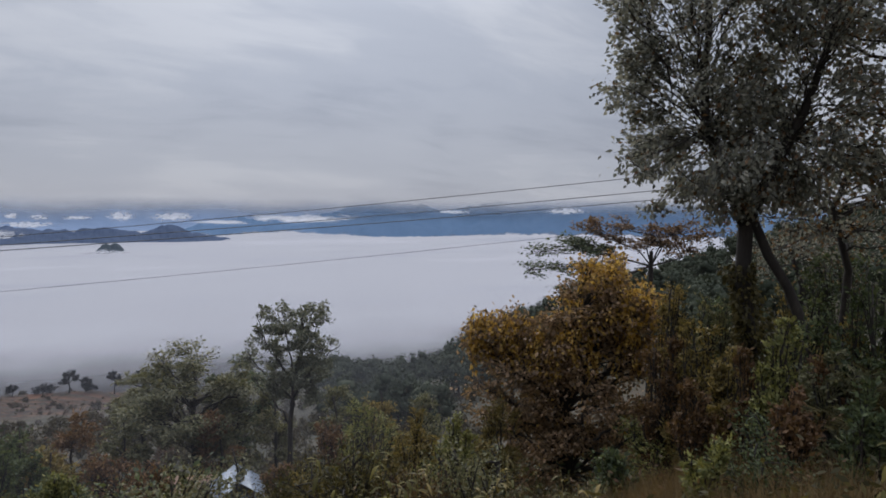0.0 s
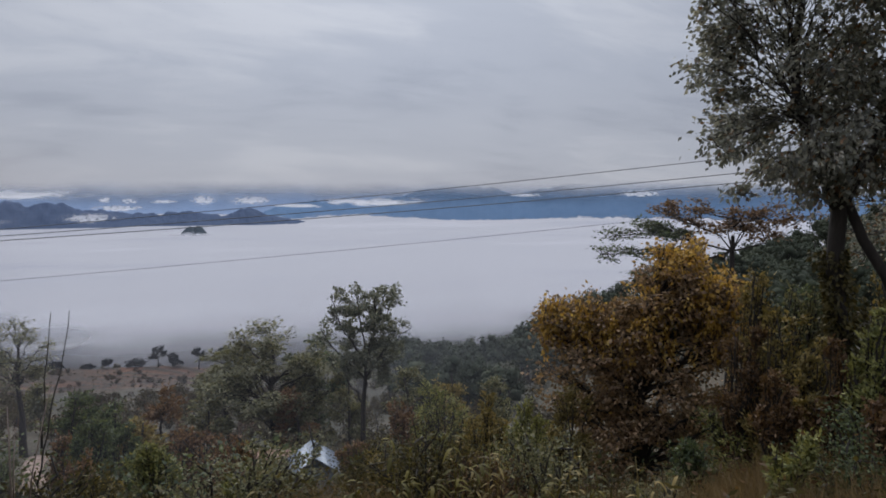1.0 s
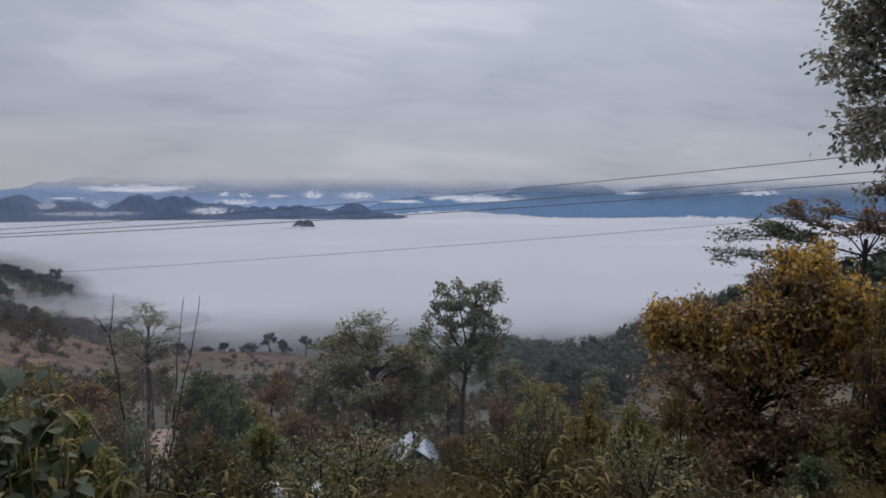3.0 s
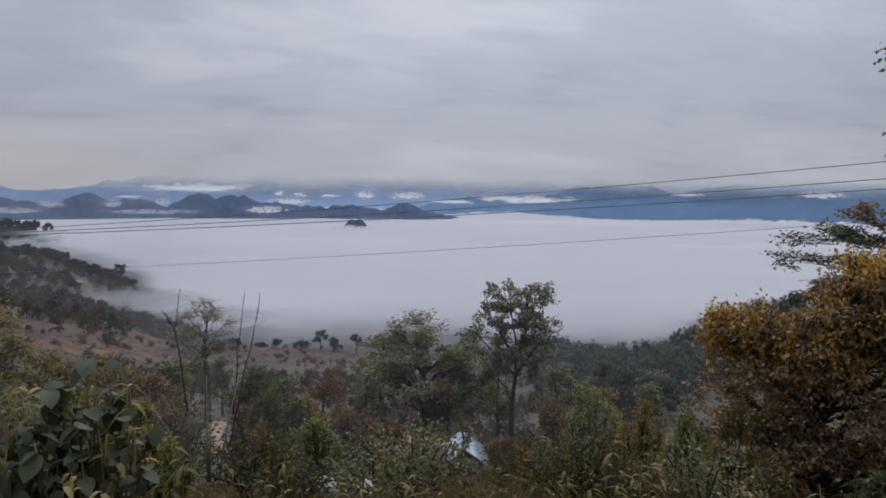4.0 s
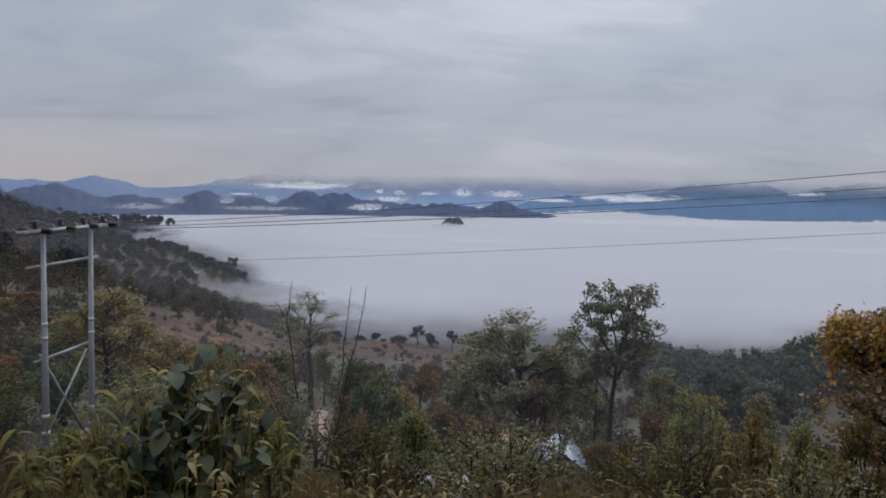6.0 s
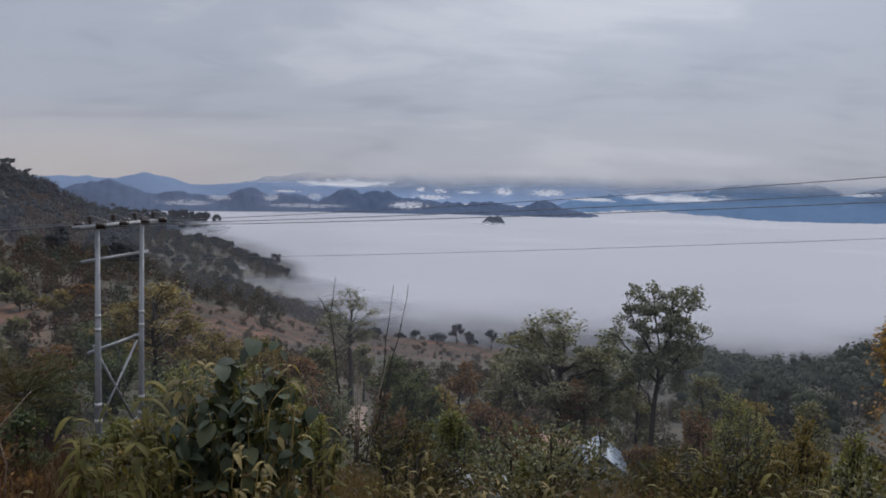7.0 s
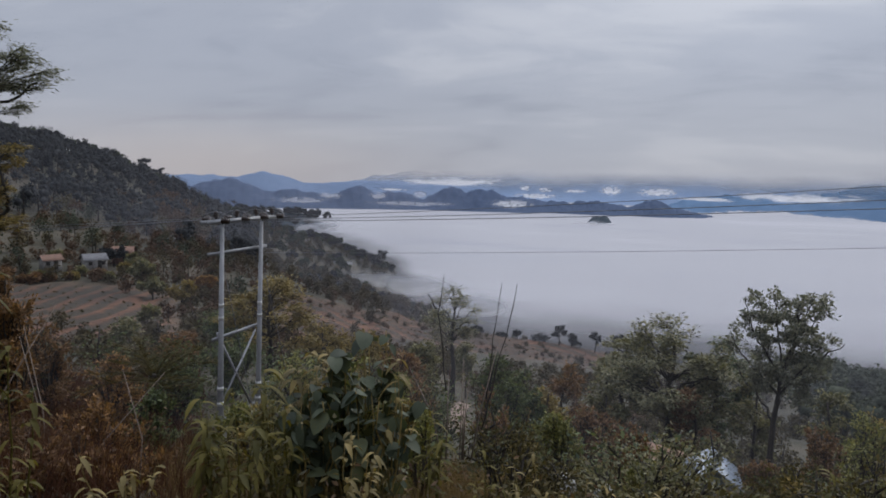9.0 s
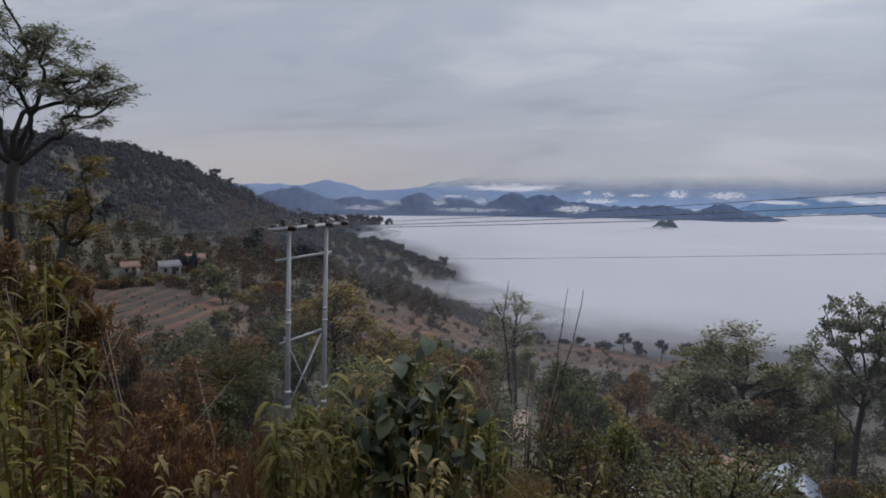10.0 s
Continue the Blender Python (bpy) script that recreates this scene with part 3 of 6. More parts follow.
def make_range(name, label, reach, depth, b0, b1, crest, mat, rough, seed, foot=-75.0, ends=5.0, per_degree=5):
    """A mountain range: a long ridge whose crest line follows crest(bearing), rising from the valley and falling behind."""
    n = int((b1 - b0) * per_degree)
    b = np.linspace(b0, b1, n)
    k = np.linspace(-1, 1, 25)
    taper = np.clip(np.minimum(b - b0, b1 - b) / ends, 0, 1)
    top = EYE + reach * np.tan(np.radians(crest(b)))
    top = foot + (top - foot) * taper * (2 - taper)
    rng = np.random.default_rng(seed)
    B, K = np.meshgrid(b, k, indexing="ij")
    Rr = reach + K * depth
    x, y = -np.sin(np.radians(B)) * Rr, np.cos(np.radians(B)) * Rr
    prof = 1 - np.abs(K) ** 1.25
    z = foot + (top[:, None] - foot) * prof
    z += (wave(x, y, reach * 0.035, seed) * rough + wave(x, y, reach * 0.010, seed + 1) * rough * 0.45 + np.abs(wave(x, y, reach * 0.0035, seed + 2)) * rough * 0.45) * np.clip(prof * 1.6, 0.2, 1)
    v = np.stack([x, y, z], -1).reshape(-1, 3)
    i, j = np.meshgrid(np.arange(n - 1), np.arange(24), indexing="ij")
    f = np.stack([i * 25 + j, (i + 1) * 25 + j, (i + 1) * 25 + j + 1, i * 25 + j + 1], -1).reshape(-1, 4)
    ob = new(name, mesh_from(name, v, f, mat, True))
    return tagged(ob, label, "mountain", kind="structure")


def humps(base, *hs):
    def crest(b):
        e = np.full_like(b, base)
        for c, top, w in hs:
            e = np.maximum(e, base + (top - base) * np.exp(-((b - c) / w) ** 2))
        return e
    return crest


make_range("backdrop_wooded_ridge", "dark wooded ridge rising out of the fog, haze painted in as slate blue", 1500, 110, -14, 42,
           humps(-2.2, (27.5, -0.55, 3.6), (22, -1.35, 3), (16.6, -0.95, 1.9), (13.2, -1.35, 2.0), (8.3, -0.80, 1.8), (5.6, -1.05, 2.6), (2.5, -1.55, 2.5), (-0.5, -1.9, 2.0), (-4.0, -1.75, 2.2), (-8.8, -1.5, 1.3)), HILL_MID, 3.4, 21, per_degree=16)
make_range("backdrop_blue_range", "mountain range painted haze blue, its tops faded into low cloud", 2350, 300, -85, -6, humps(-2.6, (-75, 1.3, 24), (-44, 1.1, 18), (-27, 0.4, 9), (-15, -1.0, 6)), HILL_BLUE, 6.0, 31, -130)
make_range("backdrop_far_range", "distant mountains with blue haze painted into them, under the cloud", 3400, 400, -90, 22, humps(1.35, (-60, 1.6, 25), (-30, 1.5, 16)), HILL_FAR, 8.0, 41, -120, 20.0)
make_range("backdrop_pale_hill", "distant hill with haze painted into it as pale blue", 3000, 350, 2, 60, humps(-0.9, (24.3, 0.10, 2.6), (30, -0.25, 8), (14, -0.45, 6), (50, 0.2, 12)), HILL_PALE, 4.0, 51, -120)
make_range("backdrop_wooded_headland", "low wooded headland where the hill runs out into the fog", 900, 45, 18.7, 31.0, humps(-3.6, (21.0, -3.4, 1.0), (22.9, -3.25, 1.2), (25.5, -3.0, 2.0)), HILL_ISLAND, 1.9, 64, -78, 2.6, 24)
make_range("backdrop_fog_island", "small wooded hilltop standing out of the fog", 1160, 30, -7.0, -2.2, humps(-4.4, (-4.85, -2.93, 0.9), (-4.2, -3.02, 1.05)), HILL_ISLAND, 1.1, 61, -78, 0.5, 60)


def make_cloud(name="cloud_wisp", white=(0.74, 0.75, 0.78, 1), grain=0.05, most=1.0, pull=(0.35, 0.35, 1.6)):
    """Low cloud: dense in the middle of the bank, frayed and thin at its outline."""
    m, g, out = shader(name)
    loc = g.add("ShaderNodeTexCoord").outputs["Object"]
    pos = g.add("ShaderNodeNewGeometry").outputs["Position"]
    xyz = g.add("ShaderNodeSeparateXYZ", {0: loc})
    x, z = xyz.outputs[0], xyz.outputs[2]
    rad = g.math("SQRT", g.math("ADD", g.math("MULTIPLY", x, x), g.math("MULTIPLY", z, z)))
    long = g.add("ShaderNodeVectorMath", {0: pos, 1: pull}, operation="MULTIPLY").outputs[0]
    fray = g.math("MULTIPLY", g.math("SUBTRACT", g.noise(long, grain, 5.0), 0.5), 2.9)
    fac = g.add("ShaderNodeMapRange", {0: g.math("ADD", rad, fray), 1: 0.20, 2: 1.0, 3: 1.0, 4: 0.0}, interpolation_type="SMOOTHSTEP").outputs[0]
    edge = g.add("ShaderNodeMapRange", {0: rad, 1: 0.45, 2: 0.98, 3: 1.0, 4: 0.0}).outputs[0]
    s = g.add("ShaderNodeMixShader", {0: 0.5, 1: g.add("ShaderNodeBsdfDiffuse", {0: white}).outputs[0], 2: g.add("ShaderNodeBsdfTranslucent", {0: white}).outputs[0]}).outputs[0]
    s = g.add("ShaderNodeMixShader", {0: g.math("MULTIPLY", g.math("MULTIPLY", fac, edge), most), 1: g.add("ShaderNodeBsdfTransparent").outputs[0], 2: s}).outputs[0]
    finish(g, out, s)
    return m


WISP = make_cloud()
PUFF = make_cloud("cloud_puff", grain=0.16, most=0.85, pull=(0.55, 0.55, 1.2))
MIST = make_cloud("slope_mist", (0.60, 0.61, 0.64, 1), 0.022, 0.66, (1, 1, 1.3))
SCUD = make_cloud("ridge_mist", (0.64, 0.65, 0.69, 1), 0.09, 0.55, (0.6, 0.6, 1.4))


def make_wisp(bearing, angle, wide, tall, reach, seed, mat=WISP, label="white wisp of low cloud before the blue mountains", group="cloud wisps"):
    """A bank of low cloud: the rounded side of a long flat heap, turned to the valley."""
    rx, rz = reach * math.tan(radians(wide)), reach * math.tan(radians(tall))
    n, m = 48, 24
    u, w = np.meshgrid(np.linspace(-1, 1, n), np.linspace(-1, 1, m), indexing="ij")
    x, z = u * np.sqrt(1 - w * w / 2), w * np.sqrt(1 - u * u / 2)
    y = -np.sqrt(np.clip(1 - x * x - z * z, 0, 1)) + 0.05 * wave(x * 40, z * 40, 18.0, seed)
    i, j = np.meshgrid(np.arange(n - 1), np.arange(m - 1), indexing="ij")
    f = np.stack([i * m + j, (i + 1) * m + j, (i + 1) * m + j + 1, i * m + j + 1], -1).reshape(-1, 4)
    ob = new("cloud_wisp", mesh_from("cloud_wisp", np.stack([x, y, z], -1).reshape(-1, 3), f, mat, True))
    a = radians(bearing)
    ob.matrix_world = pose(-math.sin(a) * reach, math.cos(a) * reach, level(reach, angle), 0, 0, bearing) @ Matrix.Diagonal((rx, rz * 2, rz, 1))
    tagged(ob, label, "cloud" if mat in (WISP, PUFF) else "mist", group, "stuff")


for n, (wb, wa, ww, wt, wr) in enumerate([(-9.1, -0.85, 1.5, 0.40, 1900), (-19.6, -0.95, 6.4, 0.42, 1900), (-32.4, -0.35, 2.0, 0.17, 1900), (-42.2, -0.2, 2.4, 0.28, 1900), (8.1, -0.34, 6.6, 0.42, 1900), (13.5, -1.15, 1.8, 0.12, 1800), (1.0, -1.42, 2.6, 0.26, 1800),
                                          (-5.3, -0.78, 0.9, 0.42, 1900), (3.0, -2.15, 2.4, 0.40, 1350), (1.9, -0.75, 0.4, 0.26, 1900), (0.2, -0.88, 0.6, 0.22, 1900), (-2.3, -0.92, 0.9, 0.16, 1900), (-13.0, -1.3, 3.0, 0.20, 1900), (-4.0, -4.05, 2.2, 0.30, 1100)]):
    make_wisp(wb, wa, ww * (1.5 if ww < 1.6 else 1.0), wt * 1.25, wr, 70 + n, PUFF if ww < 2.7 else WISP)


# mist that drifts in the hollows of the shoulder and round the island
for n, (wb, wa, ww, wt, wr) in enumerate([(15.5, -8.8, 5.0, 1.1, 400), (11.0, -9.2, 5.0, 1.4, 385), (6.5, -10.8, 5.0, 1.5, 350), (18.5, -7.6, 2.6, 0.6, 430), (20.0, -3.85, 3.0, 0.30, 850), (20.2, -4.4, 2.8, 0.55, 846), (19.6, -4.3, 2.2, 0.45, 842), (20.6, -4.5, 2.4, 0.5, 838), (-21.5, -13.4, 2.6, 1.3, 262), (-16.0, -13.6, 4.0, 0.8, 300),
                                          (-3.0, -3.85, 2.2, 0.30, 1110), (-5.6, -3.9, 1.2, 0.2, 1112)]):
    make_wisp(wb, wa, ww, wt, wr, 170 + n, MIST, "thin grey mist drifting along the wooded slope", "mist banks")
for n, (wb, wa, ww, wt, wr) in enumerate([(18.9, -1.75, 1.5, 0.40, 1385), (14.7, -1.65, 1.1, 0.45, 1385), (11.0, -1.5, 0.9, 0.45, 1385), (21.5, -2.2, 3.0, 0.35, 1385), (12.0, -2.35, 5.0, 0.28, 1385),
                                      (-4.4, -3.75, 1.3, 0.40, 1112), (-4.0, -3.6, 0.8, 0.40, 1108), (-5.3, -3.85, 1.3, 0.28, 1104), (-4.5, -3.9, 1.8, 0.25, 1100)]):
    make_wisp(wb, wa, ww, wt, wr, 190 + n, SCUD, "scrap of mist clinging to the wooded ridge", "mist banks")


def make_haze_veil(reach, b0, b1, z0, z1, density, seed):
    """Added translucent sheet that pales what lies behind, for hazy air between the near slope and the far one; it
    curves along the valley side.
    """
    m, g, out = shader("haze_veil")
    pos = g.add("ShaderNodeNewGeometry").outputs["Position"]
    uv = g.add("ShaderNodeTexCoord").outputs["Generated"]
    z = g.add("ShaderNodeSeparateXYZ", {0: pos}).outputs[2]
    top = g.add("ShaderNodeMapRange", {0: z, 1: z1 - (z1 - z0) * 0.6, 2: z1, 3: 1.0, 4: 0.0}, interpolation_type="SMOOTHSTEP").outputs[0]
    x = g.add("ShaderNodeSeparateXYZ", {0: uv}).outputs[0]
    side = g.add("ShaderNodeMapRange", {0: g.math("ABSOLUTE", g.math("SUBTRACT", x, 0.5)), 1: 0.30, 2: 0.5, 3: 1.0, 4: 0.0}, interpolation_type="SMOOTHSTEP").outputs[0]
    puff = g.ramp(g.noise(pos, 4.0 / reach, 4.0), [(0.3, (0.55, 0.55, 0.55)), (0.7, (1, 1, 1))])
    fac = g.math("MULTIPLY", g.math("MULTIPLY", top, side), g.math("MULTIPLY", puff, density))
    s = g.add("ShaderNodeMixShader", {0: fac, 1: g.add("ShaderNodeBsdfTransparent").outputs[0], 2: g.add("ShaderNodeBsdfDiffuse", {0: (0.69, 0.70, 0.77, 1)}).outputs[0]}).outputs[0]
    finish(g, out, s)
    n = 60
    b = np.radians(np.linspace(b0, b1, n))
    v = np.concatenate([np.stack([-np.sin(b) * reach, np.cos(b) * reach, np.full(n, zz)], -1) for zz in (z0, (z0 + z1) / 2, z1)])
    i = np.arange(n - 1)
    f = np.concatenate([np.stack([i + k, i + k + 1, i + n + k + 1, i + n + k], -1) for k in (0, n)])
    tagged(new("haze_veil", mesh_from("haze_veil", v, f, m, True)), "thin translucent sheet added to veil the slope with haze", "mist", "mist banks", "stuff")


# sheets in arcs round the camera, added to lift the dark tones beyond
make_haze_veil(22, -85, 62, -20, 8, 0.080, 4)
make_haze_veil(50, -46, 58, -32, -1, 0.10, 1)
make_haze_veil(125, -46, 30, -60, -12, 0.17, 5)
make_haze_veil(230, 4, 92, -80, 46, 0.17, 2)
make_haze_veil(226, -60, 18, -80, -18, 0.13, 3)
# ---- woods on the far slopes ----


def far_crown(rng, n, h, w):
    """Leaf clumps of one far tree: rounded masses on a short stem, as places, outward ways and sizes."""
    k = rng.integers(6, 11)
    a, q = rng.uniform(0, 2 * np.pi, k), np.sqrt(rng.random(k))
    c = np.stack([np.cos(a) * q * w * 0.34, np.sin(a) * q * w * 0.34, h * ((0.70 if h > 6 else 0.52) - 0.36 * q * q + rng.normal(0, 0.04, k))], -1)
    i = rng.integers(0, k, n)
    d = rng.normal(0, 1, (n, 3))
    d /= np.linalg.norm(d, axis=1, keepdims=True)
    p = c[i] + d * rng.uniform(0.75, 1.0, (n, 1)) * np.array([w * 0.24, w * 0.24, h * 0.24])
    return p, d, [box(q, np.array([w * 0.16, w * 0.16, h * 0.13]), Euler(rng.uniform(0, 3, 3)).to_matrix()) for q in c]


def make_wood(name, label, seed, count, b0, b1, r0, r1, hmin, hmax, n_leaf, size, keep=None, mat=LEAF_FAR):
    rng = np.random.default_rng(seed)
    P, D, S, stems, cores = [], [], [], [], []
    made = 0
    tries = 0
    while made < count and tries < count * 30:
        tries += 1
        b = rng.uniform(b0, b1)
        r = math.sqrt(rng.uniform(r0 * r0, r1 * r1))
        if keep and not keep(b, r, rng):
            continue
        g = spot(b, r, -0.3)
        if g[2] < FOG_Z - 6:
            continue
        h = rng.uniform(hmin, hmax)
        w = h * rng.uniform(0.55, 1.0)
        p, d, core = far_crown(rng, n_leaf, h, w)
        if hmin >= 5:
            cores += [(v + g, f) for v, f in core]
        P.append(p + g)
        D.append(d)
        S.append(np.full(n_leaf, size * h / hmax * rng.uniform(0.8, 1.2)))
        if hmax >= 2:
            stems.append(tube([g, g + [0, 0, h * 0.35], g + [rng.normal(0, .3), rng.normal(0, .3), h * 0.7]], [h * 0.025, h * 0.02, h * 0.008], 4))
        made += 1
    P, D, S = np.concatenate(P), np.concatenate(D), np.concatenate(S)[:, None]
    lv = scraps(rng, P, D, S)
    cores = [(v, np.concatenate([f[:, :3], f[:, [0, 2, 3]]])) for v, f in cores]
    ob = new(name, mesh_from(name, *merge([lv] + cores), mat))
    tagged(ob, label, "woods", kind="stuff")
    if not stems:
        return
    st = new(name + "_stems", mesh_from(name + "_stems", *merge(stems), BARK))
    st.parent = ob


def not_field(b, r, rng):
    field = (31 < b < 46 and 72 < r < 148) or (-9 < b < 14 and 125 < r < 232) or (12 < b < 24 and 95 < r < 198)
    return (not field or rng.random() < 0.03) and not (6.2 < b < 9.0 and r < 68)


def by_houses(b, r, rng):
    return not (33.5 < b < 42 and r < 176)


make_wood("spur_woods", "dense dark green woods on the spur", 101, 480, -70, -19, 100, 260, 7, 12.5, 330, 0.66, None, LEAF_SPUR)
make_wood("hill_woods", "dense dark woods covering the steep hill", 102, 1000, 25, 62, 225, 540, 6, 13.5, 170, 0.92, lambda b, r, rng: not (28 < b < 33 and r < 380) or rng.random() < 0.2)
make_wood("hill_foot_woods", "olive and brown woods at the foot of the steep hill", 112, 110, 26, 60, 152, 250, 3.5, 7.5, 150, 0.62, by_houses, FAR_OLIVE)
make_wood("hill_foot_brown_woods", "brown woods at the foot of the steep hill", 114, 130, 26, 60, 152, 250, 3, 7, 140, 0.6, by_houses, FAR_BROWN)
make_wood("hill_foot_scrub", "dull green woods at the foot of the steep hill", 113, 110, 26, 60, 152, 250, 4, 8.0, 150, 0.62, by_houses, LEAF_SPUR)
make_wood("rusty_woods", "rusty brown trees on the open flank of the steep hill", 111, 170, 27.5, 33.5, 200, 400, 3.5, 7.5, 130, 0.8, None, FAR_BROWN)
make_wood("shoulder_woods", "scattered trees on the misty shoulder of the hill", 103, 980, 10, 30, 200, 640, 3.5, 8, 180, 0.75, not_field, LEAF_SHOULDER)
make_wood("slope_woods", "scrub and small trees on the lower slope", 104, 310, -40, 50, 52, 160, 2.0, 5.5, 230, 0.46, not_field, LEAF_SHOULDER)
make_wood("terrace_scrub", "low scrub along the terrace edges", 105, 130, -12, 24, 110, 240, 1.2, 3.2, 160, 0.36, None, LEAF_SHOULDER)
make_wood("terrace_brush", "brown brush along the terrace edges", 115, 130, -9, 24, 120, 240, 0.8, 2.4, 110, 0.34, None, FAR_BROWN)
make_wood("terrace_banks", "rough grass and weeds on the banks between the terraces", 108, 900, -9, 47, 72, 238, 0.3, 0.8, 16, 0.36,
          lambda b, r, rng: tilled(*bearing_point(b, r)[:2]) > 0.5 and bool(risers(*bearing_point(b, r)[:2])), FAR_OLIVE)
make_wood("brown_scrub", "brown and rusty scrub on the slope between the fields", 106, 400, -14, 52, 46, 190, 1.2, 3.5, 160, 0.38, not_field, FAR_BROWN)
make_wood("hill_scrub", "brown scrub on the lower part of the steep hill", 109, 320, 24, 58, 130, 330, 2.0, 5.5, 120, 0.6, not_field, FAR_BROWN)
make_wood("shoulder_scrub", "brown and olive scrub on the open shoulder", 110, 420, 16, 35, 95, 300, 1.5, 4.0, 90, 0.5, not_field, FAR_BROWN)
make_wood("olive_scrub", "dull olive scrub on the slope", 107, 280, -24, 52, 46, 150, 1.5, 4.5, 210, 0.4, not_field, FAR_OLIVE)

# ---- trees by the terrace edge, far off ----


def small_tree(bearing, reach, top, wide, seed, label, leaf=LEAF_FAR, flat=0.0, name="tree", n=12, per=16, ll=0.5, group="trees on the terrace edge", foot=None):
    g = spot(bearing, reach) if foot is None else bearing_point(bearing, reach, level(reach, foot))
    h = max(level(reach, top) - g[2], 1.2)
    w = reach * math.radians(wide)
    rng = np.random.default_rng(seed)
    tr = [(0, 0, -0.3), (rng.normal(0, .03) * h, rng.normal(0, .03) * h, h * 0.35), (rng.normal(0, .05) * h, rng.normal(0, .05) * h, h * 0.75)]
    cl = blobs_in(rng, (0, 0, h * 0.66), (w * 0.44, w * 0.44, h * 0.31), n, w * 0.15, 0.3)
    return tree(name, g, seed, label, "tree", tr, 0.022 * h + 0.03, cl, leaf, group=group, twigs=6, per_twig=per, length=ll, width=ll * 0.6, flat=flat, twig_r=0.03, squash=0.55 if flat else 0.8)


for n, (tb, ta, tw, fl) in enumerate([(-1.5, -12.55, 1.7, 0.25), (-2.6, -13.3, 1.0, 0.0), (3.6, -13.6, 1.2, 0.0), (-8.4, -13.2, 1.4, 0.0), (-4.6, -13.0, 1.2, 0.0), (2.2, -13.3, 0.9, 0.0), (0.2, -13.7, 1.8, 0.0), (-3.0, -13.9, 1.2, 0.0), (-6.6, -12.9, 1.7, 0.3), (5.8, -13.1, 1.3, 0.0), (9.4, -12.6, 1.6, 0.0)]):
    small_tree(tb, 218, ta + 0.15, tw * 0.9, 200 + n * 7, "dark flat-crowned tree at the edge of the terraces" if fl else "small dark tree at the edge of the terraces", flat=0.0, ll=0.55, n=16, per=12)


def crest_trees():
    """Dark trees that stand out along the crests of the hill and its spurs, tall ones here and there."""
    rng = np.random.default_rng(231)
    lines = ((470, 13.2, 27.5, 30, 5.0, 8.5), (450, 28.0, 47.0, 30, 7.0, 11.0), (275, 9.5, 21.5, 24, 3.0, 6.5), (345, 15.0, 24.0, 16, 4.0, 7.0), (410, 17.0, 27.0, 18, 4.5, 8.0))
    n = 0
    for reach, b0, b1, count, h0, h1 in lines:
        for k in range(count):
            b = b0 + (b1 - b0) * (k + rng.uniform(-0.35, 0.35) + 0.5) / count
            r = reach * rng.uniform(0.965, 1.03)
            h = rng.uniform(h0, h1)
            top = math.degrees(math.atan2(spot(b, r)[2] + h - EYE, r))
            wide = math.degrees(h * rng.uniform(0.75, 1.15) / r)
            small_tree(b, r, top, wide, 290 + n, "dark round-crowned tree on the misty shoulder", LEAF_SPUR if n % 3 else LEAF_FAR, ll=0.35 + 0.0017 * r, n=14, per=18, group="trees on the misty slope")
            n += 1
    for b, r, top, wide in ((14.4, 478, -6.3, 1.1), (15.5, 478, -6.75, 1.1), (14.9, 470, -6.95, 1.2), (17.1, 478, -6.0, 1.2), (18.4, 480, -5.5, 1.3), (19.6, 480, -5.1, 1.4), (16.3, 474, -6.5, 1.2), (15.2, 280, -9.75, 1.1), (18.2, 275, -9.3, 1.9), (20.9, 272, -9.5, 1.3), (26.6, 500, -2.35, 1.5), (25.1, 500, -2.75, 1.4), (23.6, 505, -3.1, 1.3), (36.0, 455, 1.75, 1.6), (33.6, 455, 1.05, 1.5), (32.6, 450, 0.35, 1.4)):
        small_tree(b, r, top, wide, 290 + n, "tall flat-crowned tree standing out on the misty slope", LEAF_FAR, 0.3, ll=0.3 + 0.0017 * r, n=12, per=18, group="trees on the misty slope")
        n += 1
    for k in range(20):
        b = 19.3 + 0.42 * k + rng.uniform(-0.2, 0.2)
        small_tree(b, 895, np.interp(b, [19.5, 20.6, 24, 28], [-3.1, -2.8, -2.85, -2.5]) + rng.uniform(-0.2, 0.1), rng.uniform(0.6, 1.05), 290 + n, "dark tree on the wooded headland", LEAF_FAR, ll=1.5, n=12, per=14, group="trees on the headland", foot=np.interp(b, [19, 20, 24], [-4.2, -3.8, -3.5]))
        n += 1
    for k in range(26):
        b, low = rng.uniform(19.8, 28), rng.uniform(-4.5, -3.7)
        small_tree(b, 862, low + rng.uniform(0.4, 0.65), rng.uniform(0.5, 0.9), 290 + n, "dark tree on the wooded headland", LEAF_FAR, ll=1.5, n=8, per=12, group="trees on the headland", foot=low)
        n += 1


